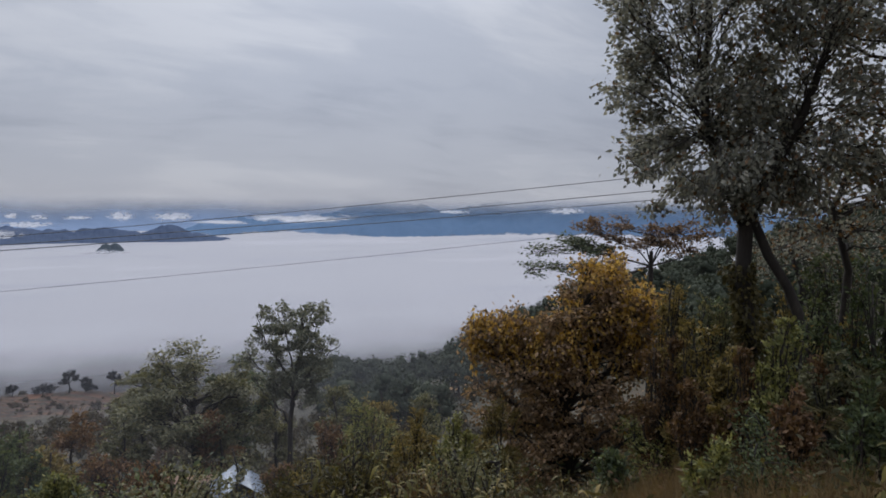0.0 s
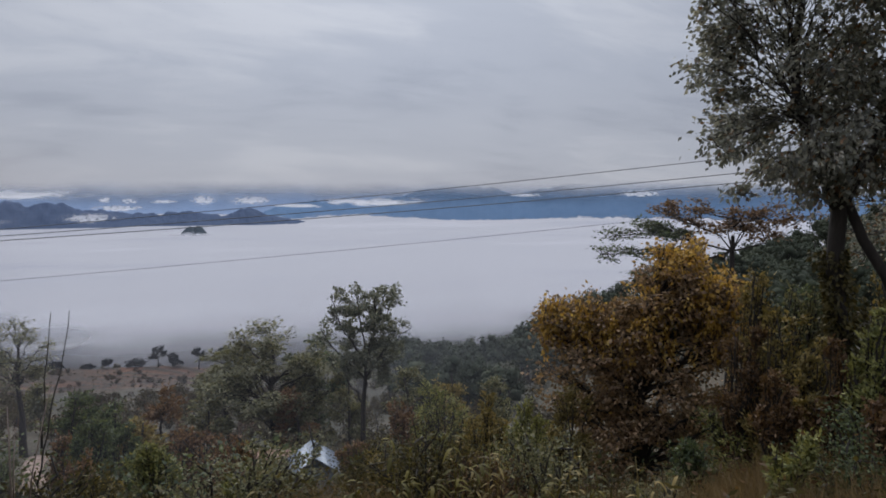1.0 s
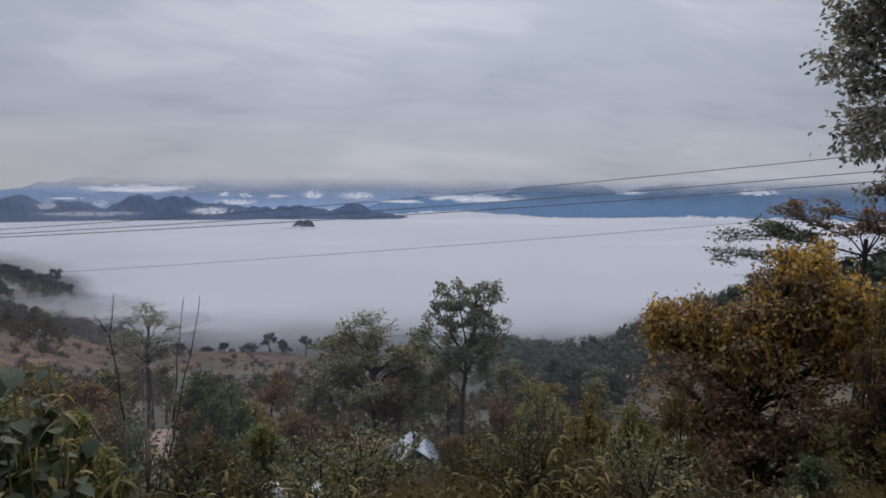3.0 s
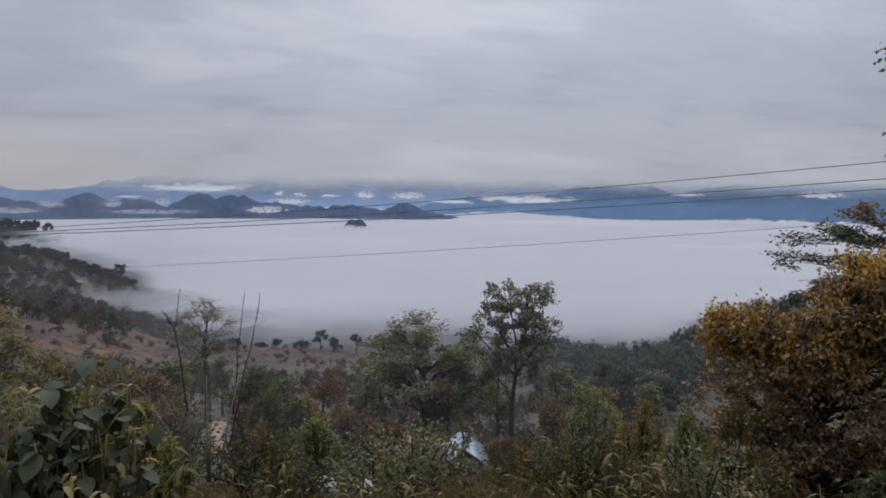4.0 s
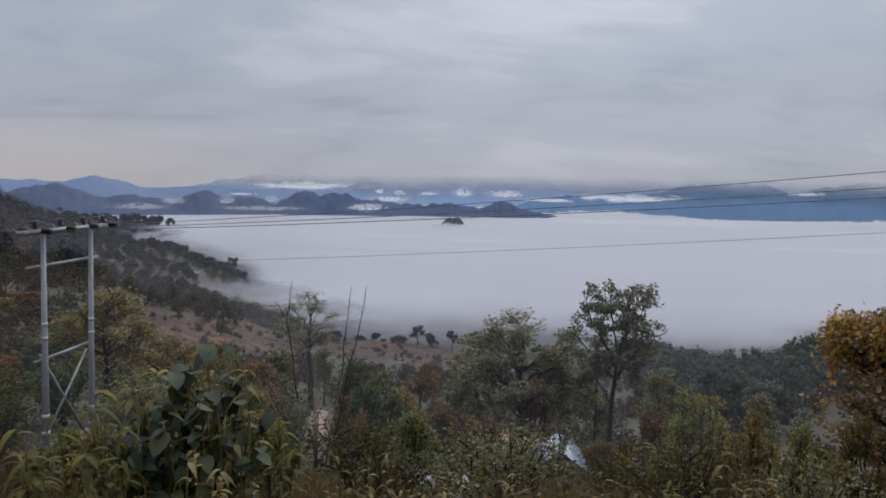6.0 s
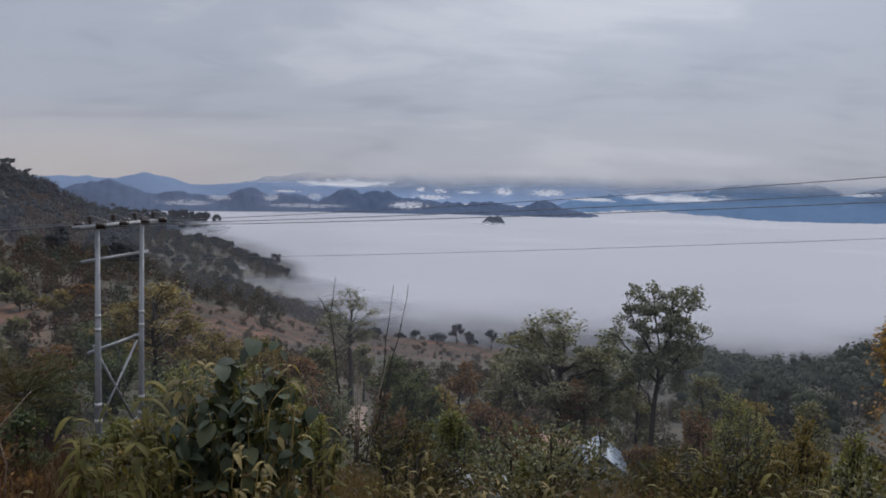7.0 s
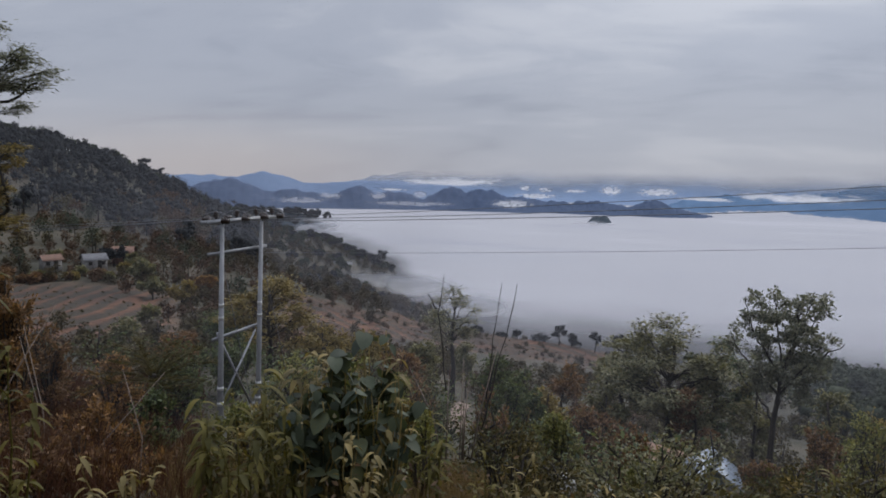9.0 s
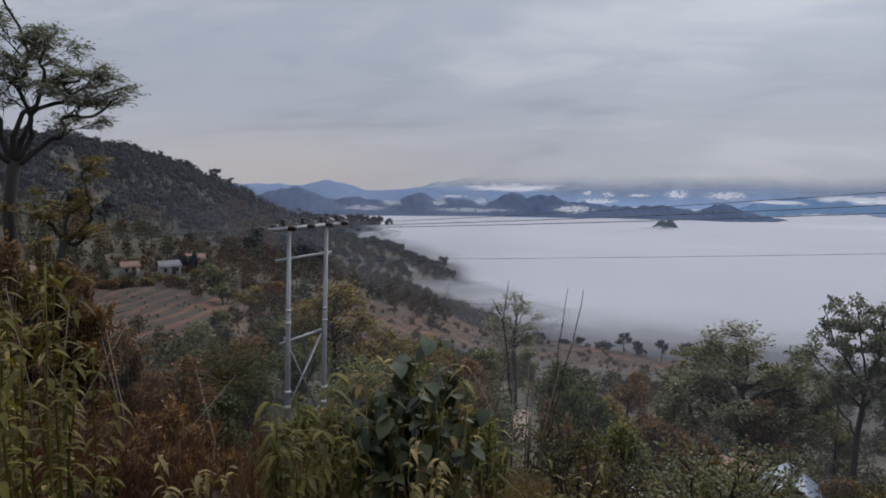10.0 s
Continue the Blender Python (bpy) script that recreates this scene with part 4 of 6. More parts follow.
crest_trees()
for n, (tb, tr, ta, tw, mat) in enumerate([(36.4, 152, -8.6, 1.0, LEAF_GREY), (34.0, 150, -7.2, 2.6, LEAF_GREY), (33.2, 132, -8.6, 2.0, LEAF_GREY), (38.9, 150, -8.6, 1.0, LEAF_OLIVE), (41.6, 146, -8.0, 1.8, LEAF_RUST), (35.9, 168, -5.9, 2.0, LEAF_FAR), (33.6, 100, -11.0, 1.6, LEAF_GREY), (39.8, 170, -6.6, 1.8, LEAF_GREY), (43.4, 150, -7.6, 2.0, LEAF_RUST), (31.0, 120, -8.8, 2.4, LEAF_OLIVE), (29.2, 140, -8.4, 2.2, LEAF_BROWN), (38.2, 154, -7.6, 1.0, LEAF_GREY), (36.7, 156, -7.9, 0.8, LEAF_RUST), (41.0, 150, -7.7, 1.0, LEAF_GREY), (34.6, 162, -6.6, 1.2, LEAF_GREY), (40.3, 150, -8.7, 0.8, LEAF_RUST), (35.2, 158, -7.4, 0.9, LEAF_OLIVE)]):
    small_tree(tb, tr, ta, tw, 260 + n, "leafy tree beside the hillside houses and fields", mat, ll=0.7, n=9, per=30, group="trees by the houses")

# ---- middle distance ----


def slender_tree():
    """A thin stem that opens into upright limbs, with large leaves in loose bunches along them."""
    g = spot(-18.6, 34)
    h = level(34, -8.2) - g[2]
    rng = np.random.default_rng(7)
    ac = np.array([math.cos(radians(-18.6)), math.sin(radians(-18.6)), 0])
    e = empty("slender_tree", g, "slender tree with an open fan of upright leafy limbs", "tree")

    def at(x, y, z):
        return ac * x + [0, y, h + z]
    stem = [(*(ac * 0.1 + [0, 0, -0.3]),), at(-0.08, 0, -8.6), at(-0.05, 0, -6.4), at(0.08, 0, -5.0), at(0.10, 0, -4.2)]
    limbs, wood, crowns = [], [tube(stem, [0.19, 0.14, 0.125, 0.10, 0.08], 8)], []
    for foot, way in ((4, ((-0.5, 0.3, -3.1), (-1.2, 0.5, -1.7), (-1.5, 0.5, -0.5))), (4, ((0.0, -0.2, -2.8), (-0.35, -0.4, -1.3), (-0.55, -0.3, -0.05))), (4, ((0.5, 0.2, -2.9), (1.05, 0.4, -1.3), (1.4, 0.5, 0.0))), (4, ((0.35, -0.3, -2.7), (0.45, -0.6, -1.3), (0.45, -0.7, -0.1))),
                      (3, ((0.9, -0.3, -3.5), (1.6, -0.5, -2.8), (2.35, -0.5, -2.1))), (3, ((-1.1, -0.2, -3.8), (-1.9, -0.3, -3.0), (-2.35, -0.3, -2.2))), (2, ((0.3, 0.4, -5.0), (0.8, 0.7, -4.3), (1.6, 0.8, -3.7))), (2, ((-0.7, 0.4, -5.2), (-1.3, 0.5, -4.6), (-1.7, 0.6, -3.9))), (4, ((-0.9, -0.6, -2.8), (-1.5, -0.9, -1.9), (-1.9, -0.9, -1.2))), (4, ((0.9, 0.8, -2.7), (1.5, 1.0, -1.9), (1.9, 1.1, -1.2)))):
        pts = np.array([stem[foot]] + [at(*w) for w in way])
        fine = np.concatenate([pts[i] + (pts[i + 1] - pts[i]) * np.linspace(0, 1, 4, endpoint=False)[:, None] for i in range(3)] + [pts[-1:]])
        fine[1:-1] += rng.normal(0, 0.05, fine[1:-1].shape)
        limbs.append(fine)
    fan = []
    while len(fan) < 128:
        z = rng.uniform(-5.2, 0.0)
        w = np.interp(z, [-5.2, -3.6, -2.3, -1.0, 0.0], [0.9, 1.9, 2.35, 1.85, 1.45])
        fan.append((*at(rng.uniform(-w, w), rng.normal(0, 0.7), z), rng.uniform(0.28, 0.46)))
    near = [min(range(len(limbs)), key=lambda i: np.linalg.norm(limbs[i][3:] - np.array(c[:3]), axis=1).min()) for c in fan]
    for i, fine in enumerate(limbs):
        cl = [c for c, n in zip(fan, near) if n == i]
        if not cl:
            wood.append(tube(fine, np.linspace(0.05, 0.015, len(fine)), 5))
            continue
        w, lv = grow(rng, fine, 0.05, cl, twigs=6, per_twig=12, length=0.175, width=0.11, droop=0.5, spread=0.27, limb_size=0.4, twig_r=0.007)
        wood.append(w)
        crowns.append(lv)
    part("trunk", mesh_from("slender_trunk", *merge(wood), BARK, True), e)
    part("crown", mesh_from("slender_crown", *merge(crowns), LEAF_PALE), e)


slender_tree()


def feather_tree(bearing, reach, top, low, wide, seed, label, leaf, n=26, per=34, ll=0.26):
    g = spot(bearing, reach)
    h = level(reach, top) - g[2]
    z0 = max(level(reach, low) - g[2], 0.5)
    w = reach * math.radians(wide) / 2
    rng = np.random.default_rng(seed)
    tr = [(0, 0, -0.3), (0.1, 0, h * 0.3), (-0.15, 0.1, h * 0.55), (0.1, 0, h * 0.8)]
    cl = blobs_in(rng, (0, 0, (h + z0) / 2), (w, w, (h - z0) / 2), n, w * 0.30, 0.15)
    tree("feathery_tree", g, seed, label, "tree", tr, 0.02 * h + 0.05, cl, leaf, twigs=8, per_twig=per, length=ll, width=ll * 0.42, flat=0.55, droop=0.15, squash=0.5)


feather_tree(-10.8, 38, -11.1, -20, 11.0, 301, "broad feathery-leaved tree in dull green", LEAF_GREY, 50, 44)
feather_tree(-14.5, 41, -12.0, -20, 6.0, 302, "feathery-leaved tree in dark green", LEAF_DARK, 24)
feather_tree(8.0, 64, -9.6, -14.8, 6.4, 303, "small feathery tree with layered branches", LEAF_GREY, 26, 22, 0.26)
feather_tree(-7.0, 44, -11.9, -19, 5.0, 304, "feathery-leaved tree in dull green", LEAF_GREY, 22)
feather_tree(24.0, 46, -8.5, -16, 9.0, 305, "yellowish feathery tree beyond the poles", LEAF_OLIVE, 26, 30, 0.3)


def bush(bearing, reach, top, wide, seed, label, leaf, tall=None, ll=0.16, lw=0.5, n=None, per=22, extra=None, group="", droop=0.25, twigs=7, name="shrub"):
    """A many-stemmed shrub from the ground up to an angle of view."""
    g = spot(bearing, reach)
    h = max(level(reach, top) - g[2], 0.7)
    w = reach * math.radians(wide) / 2
    rng = np.random.default_rng(seed)
    n = n or int(8 + 7 * w * h / 2)
    n = min(n, 38)
    cl = blobs_in(rng, (0, 0, h * 0.52), (w * 0.85, w * 0.85, h * 0.40), n, min(w, h) * 0.32, 0.05)
    tr = [(0, 0, -0.3), (0.02, 0, h * 0.2), (0.0, 0.05, h * 0.5)]
    return tree(name, g, seed, label, "shrub", tr, 0.05 + 0.008 * h, cl, leaf, group=group, twigs=twigs, per_twig=per, length=ll, width=ll * lw, from_base=True, droop=droop, extra=extra)


for n, (sb, sr, sa, sw, mat, txt) in enumerate([
        (3.6, 28, -16.0, 4.6, LEAF_DARK, "dark blue-green shrub"), (1.2, 31, -17.2, 3.6, LEAF_DARK, "dark green shrub"), (-4.8, 26, -17.3, 4.4, LEAF_RUST, "rusty brown shrub"),
        (-25.2, 24, -15.4, 6.5, LEAF_GREEN, "bushy green young tree"), (-29.4, 21, -16.6, 5.5, LEAF_OLIVE, "yellowish green shrub"), (-22.2, 27, -16.8, 4.5, LEAF_RUST, "reddish brown shrub"),
        (-33.0, 19, -17.0, 5.0, LEAF_GREEN, "green shrub"), (-17.8, 24, -20.8, 3.5, LEAF_RUST, "rusty brown shrub"), (-9.9, 23, -21.5, 3.6, LEAF_OLIVE, "dull green shrub"),
        (-8.0, 22, -19.6, 4.2, LEAF_RUST, "rusty brown shrub"), (-1.6, 22, -18.8, 4.6, LEAF_GREEN, "green shrub"), (4.6, 24, -17.4, 3.6, LEAF_RUST, "rusty brown shrub"),
        (11.4, 25, -16.2, 4.6, LEAF_RUST, "brown shrub"), (13.6, 22, -15.6, 4.4, LEAF_GREEN, "green shrub"), (18.0, 26, -13.8, 5.0, LEAF_OLIVE, "dull green shrub"),
        (22.0, 26, -14.6, 5.0, LEAF_GREEN, "green shrub"), (27.0, 30, -13.2, 5.5, LEAF_DARK, "dark green shrub"), (31.5, 24, -13.6, 5.5, LEAF_DARK, "dark green shrub"),
        (36.3, 23, -13.6, 5.0, LEAF_BROWN, "orange-brown shrub"), (40.5, 24, -14.8, 5.0, LEAF_RUST, "rusty brown shrub"), (45.0, 19, -14.0, 6.0, LEAF_RUST, "brown shrub"), (50.0, 16, -12.0, 7.0, LEAF_OLIVE, "dull green shrub"),
        (-53.5, 15, -7.6, 6.0, LEAF_OLIVE, "olive green shrub under the tall tree"), (-61.5, 13.5, -5.0, 7.5, LEAF_DARK, "dark green shrub under the tall trees"), (-66.5, 13, -3.2, 8.0, LEAF_DARK, "dark green shrub under the tall trees"),
        (-55.5, 22, -3.6, 7.0, LEAF_DARK, "dark green young tree"), (-63.0, 22, -0.8, 9.0, LEAF_DARK, "dark green young tree"), (-70.0, 12, -4.0, 9.0, LEAF_DARK, "dark green shrub"),
        (38.4, 9.6, -19.6, 5.0, LEAF_RUST, "reddish brown shrub"), (35.4, 10.6, -20.6, 4.5, LEAF_BROWN, "dark brown shrub"), (41.4, 9.0, -20.0, 5.0, LEAF_RUST, "reddish brown shrub"),
        (24.6, 14, -18.6, 5.0, LEAF_OLIVE, "dull green shrub"), (27.4, 15.5, -18.0, 5.0, LEAF_GREEN, "green shrub"), (21.0, 15, -17.4, 5.0, LEAF_OLIVE, "dull green shrub"), (12.6, 15, -18.6, 4.0, LEAF_OLIVE, "dull green shrub"),
        (46.6, 18, -2.6, 5.0, LEAF_OLIVE, "dull green shrub"), (44.0, 18.5, -4.6, 4.4, LEAF_RUST, "brown shrub"), (33.4, 17, -16.8, 4.5, LEAF_DARK, "dark green shrub"), (49.4, 17, -2.0, 5.0, LEAF_RUST, "brown shrub"),
        (48.6, 17, -0.6, 4.0, LEAF_RUST, "brown shrub"), (45.4, 18.6, -1.8, 3.6, LEAF_OLIVE, "dull green shrub"), (47.8, 17, -5.4, 6.0, LEAF_RUST, "brown shrub"), (43.2, 18, -7.2, 5.0, LEAF_BROWN, "orange-brown shrub"), (51.0, 15, -4.0, 6.0, LEAF_OLIVE, "dull green shrub"), (40.6, 23, -9.4, 4.0, LEAF_RUST, "rusty brown shrub"), (45.4, 24, -5.6, 4.0, LEAF_OLIVE, "dull green shrub"),
        (-59.6, 12.0, -5.6, 5.0, LEAF_GREEN, "green shrub under the tall tree"), (-56.2, 13.2, -9.0, 4.5, LEAF_OLIVE, "olive green shrub under the tall tree"), (-51.2, 15.5, -8.4, 5.5, WEED_BROWN, "withered brown shrub under the tall tree"), (-63.6, 11.5, -7.0, 5.0, LEAF_GREY, "dull green shrub under the tall trees"),
        (-51.6, 17.0, -3.6, 5.5, LEAF_OLIVE, "olive green young growth under the tall tree"), (-55.0, 16.5, -4.6, 5.0, LEAF_GREY, "dull green young growth under the tall tree"), (-60.2, 16.0, -5.0, 5.5, LEAF_OLIVE, "olive green young growth under the tall tree"), (-57.2, 12.6, -9.4, 5.0, WEED_BROWN, "withered brown shrub under the tall tree"), (-61.8, 12.4, -9.6, 5.5, LEAF_RUST, "brownish shrub under the tall tree"), (-53.2, 12.8, -10.6, 4.5, WEED_BROWN, "withered brown shrub under the tall tree"), (-64.6, 13.4, -6.0, 5.0, LEAF_OLIVE, "olive green shrub under the tall trees"),
        (-54.5, 9.5, -16.5, 5.0, LEAF_GREEN, "green shrub beside the dry grass"), (-60.5, 10, -13.0, 5.5, LEAF_RUST, "brownish shrub"), (-65.5, 9.5, -12.0, 6.0, LEAF_DARK, "dark green shrub"),
        (37.5, 13, -17.0, 6.0, LEAF_BROWN, "brown half-bare shrub"), (41.5, 12, -17.5, 6.0, LEAF_RUST, "reddish brown shrub"), (46.0, 11, -17.0, 6.5, LEAF_BROWN, "brown shrub"), (34.0, 12.5, -19.5, 5.0, LEAF_BROWN, "dark brown shrub"), (-36.6, 17.5, -15.2, 5.5, LEAF_OLIVE, "yellowish green shrub"), (-47.0, 12.5, -19.4, 5.0, LEAF_DARK, "dark green shrub"), (-20.5, 15, -21.5, 4.5, LEAF_OLIVE, "dull green shrub"),
        (-27.0, 14, -20.6, 5.0, LEAF_OLIVE, "dull green shrub"), (2.5, 14, -21.4, 4.6, LEAF_OLIVE, "dull green shrub"), (11.0, 13, -19.2, 5.0, LEAF_GREEN, "green shrub"), (-8.5, 14, -22.2, 4.0, LEAF_GREEN, "green shrub")]):
    bush(sb, sr, sa, sw, 400 + n, txt + " on the slope" if "under" not in txt and "beside" not in txt else txt, mat, ll=0.048 + 0.0040 * sr, per=int(np.interp(sr, [9, 16, 26], [32, 25, 20])), group="shrubs on the slope")

# young twiggy trees that stand before the terraces


def young_tree(bearing, reach, top, wide, seed, label, leaf, per=18, n=16):
    g = spot(bearing, reach)
    h = level(reach, top) - g[2]
    w = reach * math.radians(wide) / 2
    rng = np.random.default_rng(seed)
    tr = [(0, 0, -0.3), (0.05, 0, h * 0.3), (rng.normal(0, .15), 0, h * 0.6), (rng.normal(0, .25), 0, h * 0.88)]
    cl = blobs_in(rng, (0, 0, h * 0.62), (w * 0.8, w * 0.8, h * 0.34), n, w * 0.34, 0.1)
    tree("young_tree", g, seed, label, "tree", tr, 0.012 * h + 0.03, cl, leaf, group="young trees on the slope", twigs=7, per_twig=per, length=0.12 + 0.0032 * reach, width=0.05 + 0.0016 * reach, droop=0.3, spread=0.3, squash=0.7)


for n, (yb, yr, ya, yw, mat, txt) in enumerate([
        (-2.0, 40, -15.2, 5.0, LEAF_RUST, "reddish brown"), (1.4, 44, -15.4, 4.5, LEAF_DARK, "dark green"), (4.4, 46, -15.0, 4.6, LEAF_DARK, "dark green"), (-5.6, 36, -15.8, 4.6, LEAF_GREY, "dull green"), (6.8, 70, -14.2, 3.0, LEAF_GREY, "dull green"),
        (10.8, 46, -14.0, 4.6, LEAF_GREY, "dull green"), (12.6, 40, -14.6, 4.4, LEAF_RUST, "brown"), (15.4, 44, -13.2, 4.6, LEAF_OLIVE, "olive green"), (19.4, 50, -12.0, 4.6, LEAF_OLIVE, "yellowish green"), (27.8, 52, -11.2, 4.8, LEAF_DARK, "dark green"),
        (31.0, 46, -12.6, 4.6, LEAF_RUST, "brown"), (-17.2, 36, -14.8, 4.6, LEAF_GREY, "dull green"), (-12.6, 35, -16.2, 4.0, LEAF_RUST, "reddish brown"), (-22.6, 40, -14.8, 4.4, LEAF_GREY, "dull green"), (-26.4, 42, -14.6, 4.6, LEAF_OLIVE, "yellowish green"), (-30.6, 34, -15.2, 4.8, LEAF_GREY, "dull green"), (0.0, 32, -17.4, 4.0, LEAF_OLIVE, "olive green"), (35.0, 60, -11.6, 3.4, LEAF_GREY, "dull green")]):
    young_tree(yb, yr, ya, yw, 860 + n, txt + " young tree with thin twiggy branches", mat)
young_tree(-14.0, 25.6, -19.0, 2.4, 893, "dull green young tree with few leaves beside the shed", LEAF_GREY, 4, 7)

# ---- the tall tree and its neighbour ----


def tall_tree():
    """A leaning trunk that forks in two great limbs; drooping bunches of large leaves to an uneven outline."""
    reach, turn = 15.0, radians(-57.6)
    g = spot(-57.6, reach)
    rng = np.random.default_rng(11)
    ac, dp = np.array([math.cos(turn), math.sin(turn), 0]), np.array([-math.sin(turn), math.cos(turn), 0])

    def at(x, z, y=0.0):
        return ac * x + dp * y + [0, 0, z - g[2]]
    e = empty("tall_tree", g, "tall dark broad-leaved tree with two great limbs", "tree")
    stem = [at(0.2, g[2] - 0.3), at(0.13, -3.4), at(-0.04, -1.6), at(-0.24, 0.2), at(-0.21, 1.35)]
    second = [at(0.95, -1.6, 0.1), at(0.85, -0.6, 0.1), at(0.62, 0.0, 0.05), at(0.22, 0.68), at(-0.09, 1.45)]
    left = [at(-0.21, 1.3), at(-0.55, 2.03), at(-0.8, 2.72), at(-1.05, 3.48), at(-1.14, 4.44), at(-1.04, 5.31), at(-1.1, 6.4), at(-1.0, 7.6), at(-1.2, 8.8)]
    right = [at(-0.19, 1.4), at(0.2, 2.29), at(0.53, 3.0), at(0.77, 3.57), at(1.04, 4.45), at(1.27, 5.36), at(1.4, 6.5), at(1.3, 7.8)]
    part("trunk", mesh_from("tall_trunk", *merge([tube(stem, [0.27, 0.21, 0.17, 0.16, 0.15], 10), tube([at(0.75, g[2] - 0.4, 0.1)] + second, [0.13, 0.12, 0.11, 0.10, 0.10, 0.09], 8)]), BARK, True), e)
    # the outline of the crown on its open side, by height
    edge_z = [1.4, 1.65, 2.4, 2.8, 3.0, 3.6, 4.0, 4.8, 5.2, 5.7, 6.3, 7.5, 9.0]
    edge_x = [-1.5, -2.3, -2.5, -2.9, -2.5, -2.8, -3.25, -2.95, -3.15, -3.1, -3.4, -2.9, -1.8]
    for limb, x1, n, name in ((left, 0.5, 96, "limb"), (right, 2.3, 84, "limb")):
        cl = []
        while len(cl) < n:
            z = rng.uniform(1.9, 9.0)
            lo = np.interp(z, edge_z, edge_x) + 0.35 if limb is left else -0.4
            x = rng.uniform(lo, x1 + rng.normal(0, 0.2))
            y = rng.normal(0, 1.0)
            if limb is left and x > -0.3 and z < 2.4:
                continue
            cl.append((*at(x, z, y), rng.uniform(0.42, 0.72)))
        if limb is right:
            cl += [(*at(rng.uniform(-1.5, 1.2), rng.uniform(1.35, 2.2), rng.normal(0, 0.7)), 0.5) for _ in range(16)]
        if limb is left:
            for z, x in zip(edge_z[1:-1], edge_x[1:-1]):
                cl += [(*at(x + 0.25, z, rng.normal(0, 0.4)), 0.34), (*at(x + 0.6, z + 0.15, rng.normal(0, 0.6)), 0.45)]
        wood, lv = grow(rng, np.array(limb), 0.12, cl, twigs=8, per_twig=18, length=0.128, width=0.080, droop=0.75, spread=0.25, twig_r=0.006, limb_size=0.36, squash=0.8)
        b = part(name, mesh_from("tall_tree_limb", *wood, BARK, True), e)
        q = lv[0].reshape(-1, 4, 3)
        tint = rng.random(len(q)) < (0.05 if limb is left else 0.14)
        for sel, mat in ((~tint, LEAF_BIG), (tint, LEAF_RUST)):
            qq = q[sel].reshape(-1, 3)
            part("crown", mesh_from("tall_tree_crown", qq, np.arange(len(qq)).reshape(-1, 4), mat), b)
    # a climber hangs from the trunk in dark bunches
    n = 4200
    t = rng.uniform(0.02, 0.86, n)
    a = rng.uniform(0, 2 * np.pi, n)
    out = np.stack([np.cos(a), np.sin(a), np.zeros(n)], -1)
    sz = [p[2] for p in stem]
    z = sz[0] + t * (sz[-1] - sz[0])
    core = np.stack([np.interp(z, sz, [p[k] for p in stem]) for k in (0, 1)] + [z], -1)
    lump = 0.18 + 0.60 * np.clip(np.sin(t * 11 + a * 1.5), 0, 1) * rng.random(n)
    part("climber", mesh_from("tall_tree_climber", *leaves(rng, core + out * lump[:, None], out, 0.13, 0.085, 0.9), WEED_GREEN), e, "dark withered vine round the trunk")


def neighbour_tree(bearing, reach, low, high, wide, seed, r0, n, label):
    g = spot(bearing, reach)
    rng = np.random.default_rng(seed)
    h, f = level(reach, high) - g[2], level(reach, low) - g[2]
    tr = [(0.1, 0, -0.3), (0, 0, f * 0.5), (0.25, 0, f), (-0.2, 0.2, f * 0.6 + h * 0.4), (0.2, 0, f * 0.3 + h * 0.7)]
    cl = blobs_in(rng, (0, 0, (f + h) / 2), (wide, wide, (h - f) * 0.5), n, 0.75, 0.1)
    tree("neighbouring_tree", g, seed + 1, label, "tree", tr, r0, cl, LEAF_BIG, twigs=7, per_twig=15, length=0.145, width=0.08, droop=0.4, spread=0.3, limb_size=0.7, extra=(LEAF_RUST, 0.28, None))


neighbour_tree(-68.5, 16, 1.5, 26, 3.2, 13, 0.22, 54, "dark tree with small brownish leaves")
neighbour_tree(-63.5, 19, -4.5, 7, 2.8, 15, 0.14, 30, "smaller dark tree with thin brownish leaves")
neighbour_tree(-60.5, 24, -6.0, 1.5, 2.8, 25, 0.12, 26, "young dark tree behind the tall one")
tall_tree()


